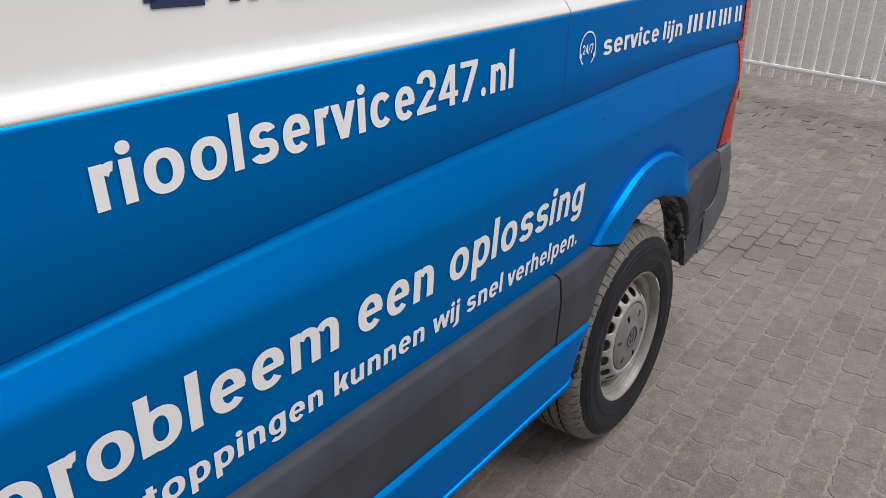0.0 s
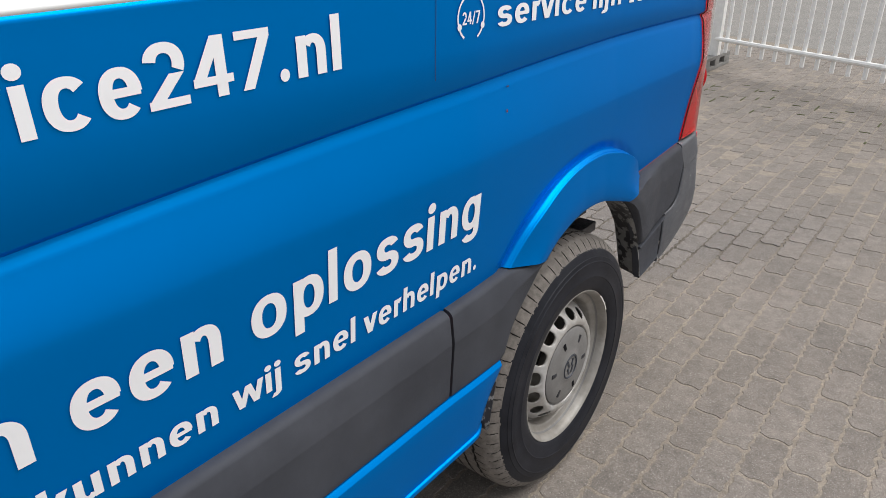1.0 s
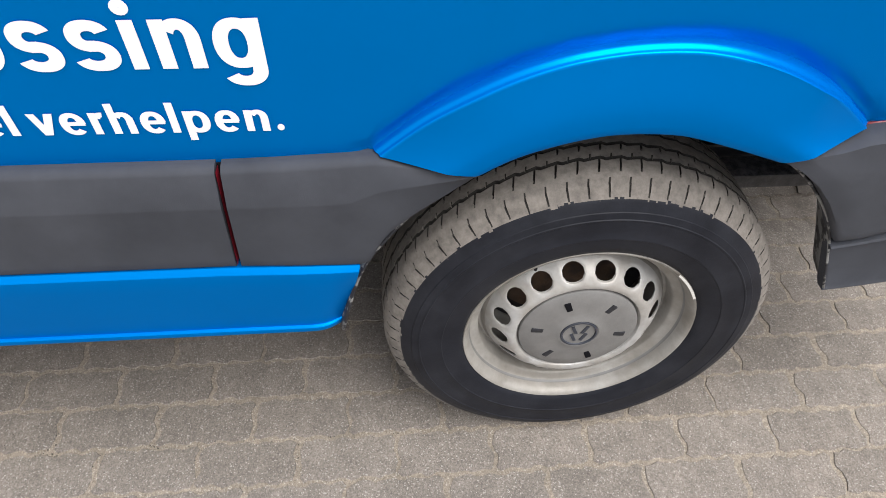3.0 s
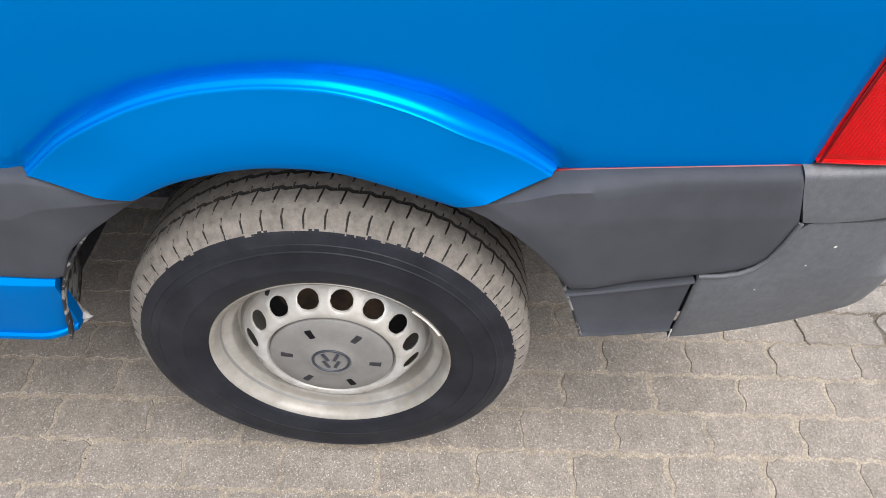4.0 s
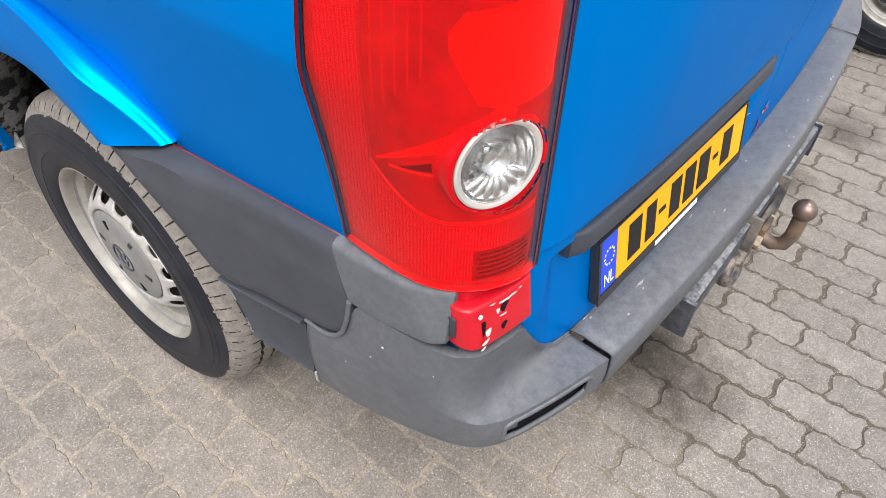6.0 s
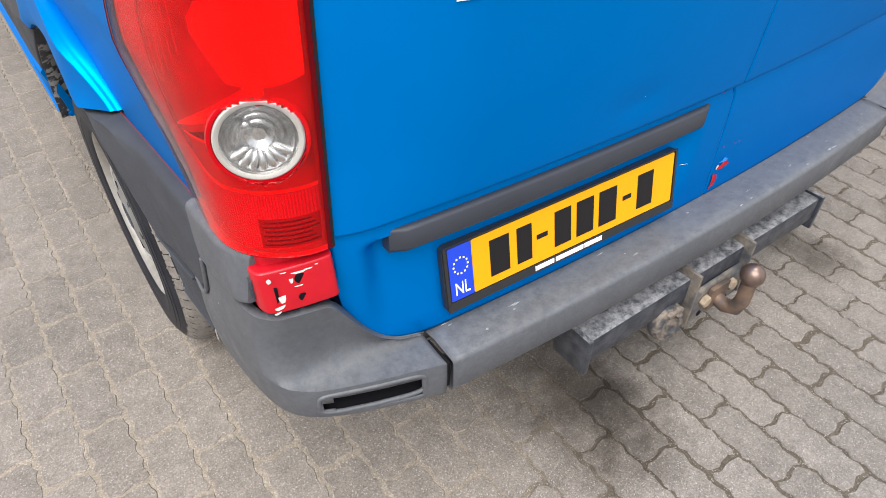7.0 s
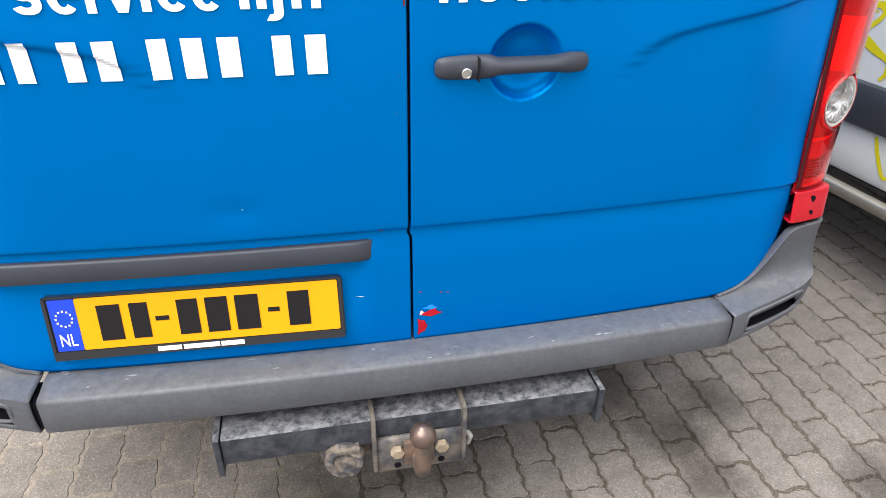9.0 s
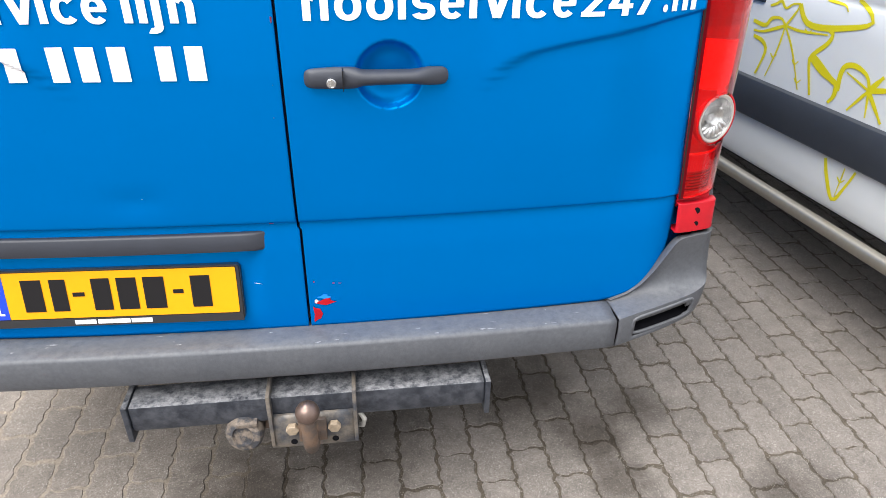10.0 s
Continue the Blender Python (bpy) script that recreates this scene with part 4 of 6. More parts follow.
    prof2 = [(0.3665 - 0.004 * w ** 2 - 0.009 * max(0.0, abs(w) - 0.8) / 0.2, -0.113 - half_w * w) for w in across]
    inner = [(r, -0.226 - x) for r, x in prof[::-1]]
    # the tyre bulges a little over the rim
    allp = [(0.2140 + (r - 0.2140) * 1.035, x) for r, x in prof + prof2 + inner]
    tyre = bmesh.new()
    rings = []
    tread = range(len(prof), len(prof) + len(prof2))
    cut = {}
    for i, (r, x) in enumerate(allp):
        row = []
        for k in range(na):
            w = across[i - len(prof)] if i in tread else -1.0
            if i >= len(prof) + len(prof2):
                w = 1.0
            a = 2 * math.pi * (k // 10 + steps[k % 10] - 0.75 * w) / lugs
            # long sipes from the outer grooves, short notches in the shoulders between them
            sipe, notch = k % 10 in (1, 2), k % 10 in (6, 7)
            rr, x = r, allp[i][1]
            if i in tread:
                groove = min(abs(w - c) for c in grooves)
                if groove < 0.040:
                    x += half_w * 0.060 * (steps[k % 10] - 0.5)
                if (sipe and (0.54 < abs(w) < 0.83 or 0.18 < abs(w) < 0.30)) or (notch and (abs(w) > 0.93 or 0.42 < abs(w) < 0.54)):
                    rr = r - 0.0048
                if groove < 0.033:
                    rr = r - 0.0080
                if rr < r - 0.001:
                    cut[(i, k)] = True
            elif i in (len(prof) - 1, len(prof) - 2, len(prof) + len(prof2)):
                if notch:
                    rr, cut[(i, k)] = r - 0.003, True
            y, z = rr * math.cos(a), rr * math.sin(a)
            row.append(tyre.verts.new((x, y, max(z, -0.3572 + 0.0002 * (i % 2)))))
        rings.append(row)
    for i in range(len(rings) - 1):
        for k in range(na):
            f = tyre.faces.new((rings[i][k], rings[i][(k + 1) % na], rings[i + 1][(k + 1) % na], rings[i + 1][k]))
            if len(prof) - 7 <= i < len(prof) + len(prof2) + 2:
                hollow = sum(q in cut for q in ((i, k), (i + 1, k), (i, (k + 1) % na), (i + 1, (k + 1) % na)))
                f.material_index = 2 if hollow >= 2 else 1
                # the dust ends in a ragged line on the shoulder
                edge = 0.3335 + 0.0022 * noise.noise((k * 0.09, 1.0, 4.0)) + 0.0035 * noise.noise((k * 0.55, 2.0, 4.0))
                if i < len(prof) - 1 and prof[i][0] < edge:
                    f.material_index = 0
    bmesh.ops.recalc_face_normals(tyre, faces=tyre.faces)
    tyre.transform(m)
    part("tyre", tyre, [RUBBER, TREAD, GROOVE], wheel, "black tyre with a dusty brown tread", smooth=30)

    cap = revolve([(0.1142, -0.012), (0.1135, -0.004), (0.110, -0.0015), (0.085, 0.002), (0.060, 0.004), (0.044, 0.005), (0.041, 0.0065), (0.038, 0.007), (0.036, 0.0055), (0.034, 0.0052), (0.0005, 0.0055)], 72)
    bmesh.ops.recalc_face_normals(cap, faces=cap.faces)
    cap.transform(m)
    part("hub_cap", cap, CAP, wheel, "grey plastic hub cap with six slots", smooth=40)
    # slots are dark blocks with painted shade, two of them blacker
    for k in range(6):
        slot = box(-0.004, 0.0036, -0.006, 0.006, 0.070, 0.093, m=pose(0, 0, 0, 60 * k + 22), bev=0.002)
        slot.transform(m)
        part("slot", slot, BLACK if k % 3 == 0 else UNDER, wheel)
    # raised round badge: plain chevrons in a ring
    badge = revolve([(0.036, 0.005), (0.035, 0.0080), (0.0320, 0.0083), (0.0310, 0.0055)], 40)
    for sgn, y0 in ((1, -0.010), (-1, 0.010)):
        for zz in (0.011, -0.011):
            box(0.0045, 0.0072, -0.003, 0.003, -0.011, 0.011, badge, m=pose(0, y0, zz, 24 * sgn))
    badge.transform(m)
    part("badge", badge, CHARCOAL, wheel, "darker round raised badge")
    valve = capped([(0.004, -0.06), (0.004, -0.024), (0.0030, -0.020)], 8, m=m @ pose(0, -0.098, 0.158))
    part("valve", valve, INK, wheel)
    chip = grid([[m @ Vector((0.0062, 0.2195 * math.cos(a) * f, 0.2195 * math.sin(a) * f)) for f in (0.985, 1.006)] for a in np.linspace(0.42, 0.80, 8)])
    part("bare_patch", chip, CHIP, wheel)
    return wheel


for x, y, turn in ((0.9684, -0.0056, 0), (-0.9684, -0.0056, 180), (0.965, -3.45, 0), (-0.965, -3.45, 180)):
    if (x, y) == (0.9684, -0.0056):
        first = wheel_parts(van, Matrix())
        first.location = (x, y, 0.3583)
    else:
        copy_thing(first, pose(x, y, 0.3583, 0, 0, turn))

# ---- under the body ----
part("floor_pan", box(-0.70, 0.70, -3.3, 0.80, 0.575, 0.66, bev=0.01), UNDER, van, "black sealed floor pan")
part("under_tray", box(-0.58, 0.58, -3.2, 0.70, 0.40, 0.57, bev=0.02), UNDER, van, "dark tray under the floor")
for s in (1, -1):
    part("wheel_house", box(0.69 * s, 0.70 * s, -0.50, 0.62, 0.58, 0.90), UNDER, van)
    part("wheel_house", box(0.69 * s, 0.955 * s, -0.50, 0.50, 0.875, 0.89), UNDER, van)
    part("inner_sill", box(0.70 * s, 0.955 * s, -3.25, -0.47, 0.46, 0.80, bev=0.01), UNDER, van)
    part("inner_quarter", box(0.70 * s, 0.925 * s, 0.46, 0.80, 0.67, 0.80, bev=0.01), UNDER, van)
    line = curve_through([(-0.440, 0.442), (-0.400, 0.585), (-0.346, 0.672), (-0.287, 0.738), (-0.226, 0.779), (-0.10, 0.829), (-0.015, 0.838), (0.090, 0.823), (0.206, 0.784), (0.291, 0.721),
                          (0.366, 0.630), (0.397, 0.565), (0.441, 0.447)], 60)
    rows = [[mirror((half_width(p[0]) + (o if p[0] < 0.12 else max(o, -0.085)), p[0] * f, p[1] + lift), s) for p in line] for o, f, lift in ((0.006, 1.0, 0), (-0.02, 1.01, 0.004), (-0.07, 1.03, 0.010), (-0.15, 1.08, 0.02))]
    part("arch_liner", grid(rows, outward=(0, 0, -1)), PEEL, van, "inner wheel arch with black underseal peeling off grey", solid=0.004)
    part("leaf_spring", box(0.60 * s, 0.67 * s, -0.75, 0.72, 0.44, 0.475, bev=0.005), GRIME, van)
    part("chassis_rail", box(0.50 * s, 0.60 * s, -3.0, 0.78, 0.47, 0.60, bev=0.01), UNDER, van)
    part("brake_drum", capped([(0.15, 0.70 * s), (0.155, 0.76 * s), (0.14, 0.80 * s)], 32, m=Matrix.Translation((0, -0.0056, 0.3583))), RUST, van)
    part("dust_shield", capped([(0.05, 0.795 * s), (0.186, 0.797 * s), (0.186, 0.790 * s), (0.05, 0.785 * s)], 40, m=Matrix.Translation((0, -0.0056, 0.3583))), UNDER, van)
    # torn end of the sill: a ragged, folded strip of pale filler
    rows = []
    for k in range(22):
        z = 0.600 - 0.158 * k / 21
        rag = noise.noise((k * 0.45, s * 3.1, 0.0))
        row = []
        for j in range(7):
            a = j / 6
            row.append(mirror((half_width(-0.44) - 0.014 - (0.040 + 0.014 * rag) * a, -0.443 - 0.09 * (z - 0.44) * (z > 0.44) + 0.008 * math.sin(3.0 * a + k * 0.5) + 0.008 * a
                               + 0.006 * noise.noise((k * 0.9, a * 4, 2.0)), z + 0.006 * noise.noise((k * 1.3, a * 5, 7.0)) - 0.012 * a * (k > 17)), s))
        rows.append(row)
    part("torn_filler", grid(rows, outward=(0, 1, 0)), FILLER, van, "torn pale filler at the sill's end", solid=0.004, smooth=30)
part("rear_axle", tube([(-0.74, -0.0056, 0.3583), (0.74, -0.0056, 0.3583)], 0.045, 14), GRIME, van)

# ---- rear doors ----
DOOR_EDGE = curve_through([(0.834, 0.760), (0.832, 0.725), (0.820, 0.690), (0.799, 0.652), (0.772, 0.620), (0.745, 0.601), (0.712, 0.590), (0.68, 0.586)], 30)


def door_low(a):
    """The lower edge of a rear door, a metres from the middle."""
    if a <= DOOR_EDGE[-1, 0]:
        return 0.584 + 0.002 * a
    return float(np.interp(a, DOOR_EDGE[::-1, 0], DOOR_EDGE[::-1, 1]))


XS = sorted(set([0.0028, 0.006, 0.016] + list(np.linspace(0.03, 0.125, 8)) + list(np.arange(0.1265, 0.262, 0.0032)) + list(np.linspace(0.27, 0.66, 24)) + list(np.linspace(0.68, 0.834, 24))))
ZS = sorted(list(np.linspace(0.60, 0.80, 18)) + list(np.arange(0.806, 0.84, 0.006)) + list(np.arange(0.8400, 0.8535, 0.0022)) + [0.858] + list(np.linspace(0.87, 1.07, 14)) + list(np.arange(1.0775, 1.215, 0.0032)) + list(np.arange(1.217, 1.262, 0.0032)) + list(np.linspace(1.265, 1.42, 14)) +
            list(np.linspace(1.46, 2.45, 14)))


def rear_door(s):
    rows = []
    for a in XS:
        low = door_low(a)
        shift = -0.004
        col = [low, low + 0.006] + [max(z, low + 0.012) for z in ZS]
        lean = max(0.0, (a - 0.66) / 0.174)
        rows.append([rear((a - lean * corner_in(z)) * s + shift * (1 if z < 0.826 else 0) * (1 if a < 0.02 else 0), z, 0.0, s > 0) for z in col])
    return part("rear_door", grid(rows, outward=(0, 1, 0)), BLUE, van, "blue filmed rear door with a pressed crease and small dents", smooth=55, solid=0.012)


door_l, door_r = rear_door(1), rear_door(-1)
back = [[Vector((x, rear_y(x, z, None if abs(x) > 0.3 else True) - 0.045, z)) for x in np.linspace(-0.86, 0.86, 25)] for z in np.linspace(0.56, 2.45, 30)]
part("door_frame", grid(back, outward=(0, 1, 0)), NAVY, van, "dark door opening behind the rear doors", solid=0.02)
for s in (1, -1):
    post = [[mirror(p, s) for p in ((0.935, 0.69, z), (0.925, 0.78, z), (0.90, 0.835, z), (0.86, 0.860, z), (0.83, 0.865, z))] for z in np.linspace(0.55, 2.45, 12)]
    part("corner_post", grid(post, outward=(s, 1, 0)), BLUE, van, "blue corner post behind the tail lamp", solid=0.01)

# handle: grip with a hinge boss, in front of its cup
hz = 1.1445
grip = []
for u in [0.0, 0.003, 0.010, 0.025, 0.05] + list(np.linspace(0.09, 0.91, 20)) + [0.95, 0.975, 0.990, 0.997, 1.0]:
    x = -0.040 - 0.258 * u
    lift = float(np.interp(u, (0.0, 0.05, 0.30, 0.36, 0.80, 0.88, 1.0), (0.010, 0.016, 0.018, 0.025, 0.025, 0.018, 0.010)))
    hh = float(np.interp(u, (0, 0.003, 0.010, 0.025, 0.06, 0.2, 0.30, 0.345, 0.40, 0.76, 0.80, 0.86, 0.95, 0.975, 0.990, 0.997, 1.0), (0.005, 0.0095, 0.0130, 0.0158, 0.0182, 0.0200, 0.0200, 0.0195, 0.0142, 0.0132, 0.0150, 0.0175, 0.0165, 0.0148, 0.0115, 0.0080, 0.004)))
    yb = 0.951 - 0.046 * (x / 0.9) ** 2 + 0.027
    ring = []
    for k in range(14):
        a = 2 * math.pi * k / 14
        ring.append(Vector((x, yb + 0.006 + (lift - 0.006) * max(-0.3, math.sin(a)) * (1 if 0.02 < u < 0.98 else 0.5), hz + hh * math.cos(a))))
    grip.append(ring)
handle = part("door_handle", grid(grip, close=True, outward=None), CHARCOAL, door_r, "dark grey plastic door handle", smooth=50)
part("handle_joint", box(-0.1090, -0.1075, 0.985, 1.0045, 1.126, 1.163), INK, door_r)
part("lock", capped([(0.0085, 0.0), (0.0085, 0.0245), (0.0070, 0.0255), (0.0065, 0.0245)], 20, m=Matrix.Translation((-0.088, 0.978, 1.140)) @ Euler((0, 0, radians(90))).to_matrix().to_4x4()), MIRROR, door_r, "round metal lock cylinder")

# strip above the plate
rows = []
for t, o in ((0.0, 0.0), (0.0, 0.010), (0.05, 0.0155), (0.12, 0.0175), (0.8, 0.0185), (0.93, 0.0165), (1.0, 0.011), (1.0, 0.0)):
    row = []
    for x in np.linspace(0.748, 0.066, 30):
        e = min(1.0, min(x - 0.066, 0.748 - x) / 0.010 + 0.35)
        z = 0.8275 - 0.001 - 0.044 * t
        row.append(Vector((x, 0.951 - 0.046 * (x / 0.9) ** 2 - 0.012 + o * e + 0.002, z)))
    rows.append([Vector((row[0].x, row[0].y - 0.02, row[0].z))] + row + [Vector((row[-1].x, row[-1].y - 0.02, row[-1].z))])
part("plate_strip", grid(rows, outward=(0, 1, 0)), CHARCOAL, door_l, "dark grey grained strip above the plate", smooth=40)

# number plate: black holder, yellow face, blue band, plain bars
P_TL, P_TR, P_BL, P_BR = Vector((0.660, 0.9130, 0.7475)), Vector((0.1285, 0.9385, 0.7485)), Vector((0.660, 0.9360, 0.6205)), Vector((0.1285, 0.9610, 0.6215))
plate_n = (P_TR - P_TL).cross(P_BL - P_TL).normalized()
if plate_n.y < 0:
    plate_n = -plate_n


def on_plate(u, v, proud=0.0):
    return P_BL.lerp(P_BR, u).lerp(P_TL.lerp(P_TR, u), v) + plate_n * proud


def plate_piece(name, u0, u1, v0, v1, proud, mat, parent, label="", thick=0.003, corner=0.0):
    pts = []
    cu, cv = corner, corner * 4.3
    for cx, cy, a0 in ((u1 - cu, v1 - cv, 0), (u0 + cu, v1 - cv, 90), (u0 + cu, v0 + cv, 180), (u1 - cu, v0 + cv, 270)):
        for k in range(5 if corner else 1):
            a = math.radians(a0 + 22.5 * k)
            pts.append((cx + cu * math.cos(a), cy + cv * math.sin(a)))
    bm = bmesh.new()
    top = [bm.verts.new(on_plate(u, v, proud)) for u, v in pts]
    low = [bm.verts.new(on_plate(u, v, proud - thick)) for u, v in pts]
    bm.faces.new(top)
    for k in range(len(pts)):
        bm.faces.new((top[k], low[k], low[(k + 1) % len(pts)], top[(k + 1) % len(pts)]))
    bmesh.ops.recalc_face_normals(bm, faces=bm.faces)
    return part(name, bm, mat, parent, label, smooth=30)


plate = thing("number_plate", "yellow number plate with a blue band in a black plastic holder", "number plate")
plate.location = (0, 0, 0)
holder = plate_piece("holder", 0.0, 1.0, 0.0, 1.0, 0.006, FRAMEBLACK, plate, "black plastic plate holder", 0.012, 0.018)
plate_piece("holder_rim", 0.004, 0.996, 0.975, 0.995, 0.009, FRAMEBLACK, plate)
for u0, u1, v0, v1 in ((0.004, 0.014, 0.12, 0.99), (0.986, 0.996, 0.12, 0.99), (0.004, 0.996, 0.01, 0.145)):
    plate_piece("holder_rim", u0, u1, v0, v1, 0.009, FRAMEBLACK, plate)
plate_piece("face", 0.105, 0.982, 0.155, 0.955, 0.0075, YELLOW, plate, "reflective yellow face", 0.001, 0.006)
plate_piece("band", 0.020, 0.104, 0.155, 0.955, 0.0075, EUBLUE, plate, "blue band with a ring of stars", 0.001, 0.004)
for k in range(12):
    a = 2 * math.pi * k / 12
    u, v = 0.062 + 0.026 * math.cos(a), 0.66 + 0.118 * math.sin(a)
    plate_piece("star", u - 0.003, u + 0.003, v - 0.013, v + 0.013, 0.0082, STAR, plate, "", 0.0005)
vs, fs = letters("NL", 0.01)
bm = bmesh.new()
bv = [bm.verts.new(on_plate(0.036 + 0.053 * u, 0.235 + 0.19 * v, 0.0084)) for u, v in vs]
for f in fs:
    bm.faces.new([bv[i] for i in f])
part("lettering", bm, LETTER, plate, smooth=0)
for u0, u1 in ((0.170, 0.245), (0.275, 0.335), (0.430, 0.500), (0.525, 0.600), (0.625, 0.705), (0.805, 0.880)):
    plate_piece("bar", u0, u1, 0.28, 0.83, 0.0086, INK, plate, "", 0.0006)
for u0, u1 in ((0.355, 0.400), (0.735, 0.775)):
    plate_piece("dash", u0, u1, 0.53, 0.60, 0.0086, INK, plate, "", 0.0006)
for u0, u1 in ((0.345, 0.425), (0.432, 0.555), (0.560, 0.640)):
    plate_piece("maker_bar", u0, u1, 0.045, 0.118, 0.0098, LETTER, plate, "", 0.0006)


def on_rear(x0, x1, z0, z1, high):
    return lay(lambda u, v: rear(x0 + (x1 - x0) * u, z0 + (z1 - z0) * u + high * v, 0.0025), (0, 1, 0))


for word, x0, x1 in (("service", 0.540, 0.266), ("lijn", 0.240, 0.128)):
    lettering(word, on_rear(x0, x1, 1.2415, 1.2405, 0.062), door_l, LETTER, label="white film letter")
bars([(0.0, 0.076), (0.092, 0.162), (0.174, 0.240), (0.296, 0.366), (0.378, 0.458), (0.512, 0.584), (0.596, 0.676), (0.688, 0.770), (0.832, 0.905), (0.918, 1.0)],
     on_rear(0.667, 0.118, 1.1435, 1.1435, 0.0595), door_l, LETTER)
for word, x0, x1 in (("rioolservice", -0.047, -0.526), ("247", -0.537, -0.688), (".nl", -0.706, -0.783)):
    lettering(word, on_rear(x0, x1, 1.243, 1.243, 0.062), door_r, LETTER, label="white film letter")
# chipped film on the doors
for x, z, w, h, mt, d in ((-0.021, 0.616, 0.024, 0.058, REDPAINT, door_r), (-0.042, 0.648, 0.050, 0.018, REDPAINT, door_r), (-0.040, 0.661, 0.034, 0.012, CYAN, door_r), (-0.022, 0.650, 0.011, 0.011, CHIP, door_r),
                          (-0.020, 0.700, 0.004, 0.006, REDPAINT, door_r), (-0.062, 0.694, 0.007, 0.003, REDPAINT, door_r), (-0.075, 0.693, 0.010, 0.002, REDPAINT, door_r), (0.052, 0.848, 0.012, 0.004, REDPAINT, door_l),
                          (0.006, 1.245, 0.004, 0.018, OLDRED, door_l), (0.020, 1.072, 0.0024, 0.0018, CAP, door_l), (0.286, 0.912, 0.0026, 0.0020, LETTER, door_l), (0.016, 1.133, 0.0024, 0.0018, CAP, door_l),
                          (0.095, 0.700, 0.020, 0.0015, LETTER, door_l)):
    pts = [(x + 0.5 * w * math.cos(a) * (0.75 + 0.35 * math.sin(3.1 * a + x * 90)), z + 0.5 * h * math.sin(a) * (0.8 + 0.3 * math.cos(2.3 * a + z * 70))) for a in np.linspace(0, 2 * math.pi, 13)[:-1]]
    bm = bmesh.new()
    bm.faces.new([bm.verts.new(rear(px, pz, 0.0016)) for px, pz in pts])
    part("film_chip", bm, mt, d, smooth=0)

# ---- tail lamps ----
LAMP_PLAN = [(0.951, 0.700), (0.951, 0.74), (0.950, 0.785), (0.945, 0.824), (0.932, 0.855), (0.911, 0.879), (0.885, 0.895), (0.857, 0.903), (0.831, 0.903)]
LAMP_LINE = curve_through(LAMP_PLAN, 60)


def lamp_at(u, z, proud=0.0):
    """A point on the left tail lamp; u runs from the flank round the corner to the door."""
    k = min(max(u, 0.0), 1.0) * 60
    i = min(int(k), 59)
    p = LAMP_LINE[i] + (LAMP_LINE[i + 1] - LAMP_LINE[i]) * (k - i)
    d = LAMP_LINE[min(i + 2, 60)] - LAMP_LINE[max(i - 1, 0)]
    nx, ny = d[1], -d[0]
    q = math.hypot(nx, ny)
    nx, ny = nx / q, ny / q
    swell = 0.004 * math.sin(math.pi * min(1, max(0, u)))
    inner = max(0.0, u) ** 2
    hip = side_off(0.70, min(z, 1.36)) * max(0.0, 1 - u / 0.55) ** 1.2
    return Vector((p[0] + nx * (proud + swell) + hip - corner_in(z) * inner, p[1] + ny * (proud + swell) + (0.004 + corner_lean(z)) * inner, z))


LAMP_FACE = Matrix.Translation((0.8940, 0.8800, 1.0115)) @ Euler((0, radians(-3), radians(68))).to_matrix().to_4x4()
LAMP_BACK = LAMP_FACE.inverted()


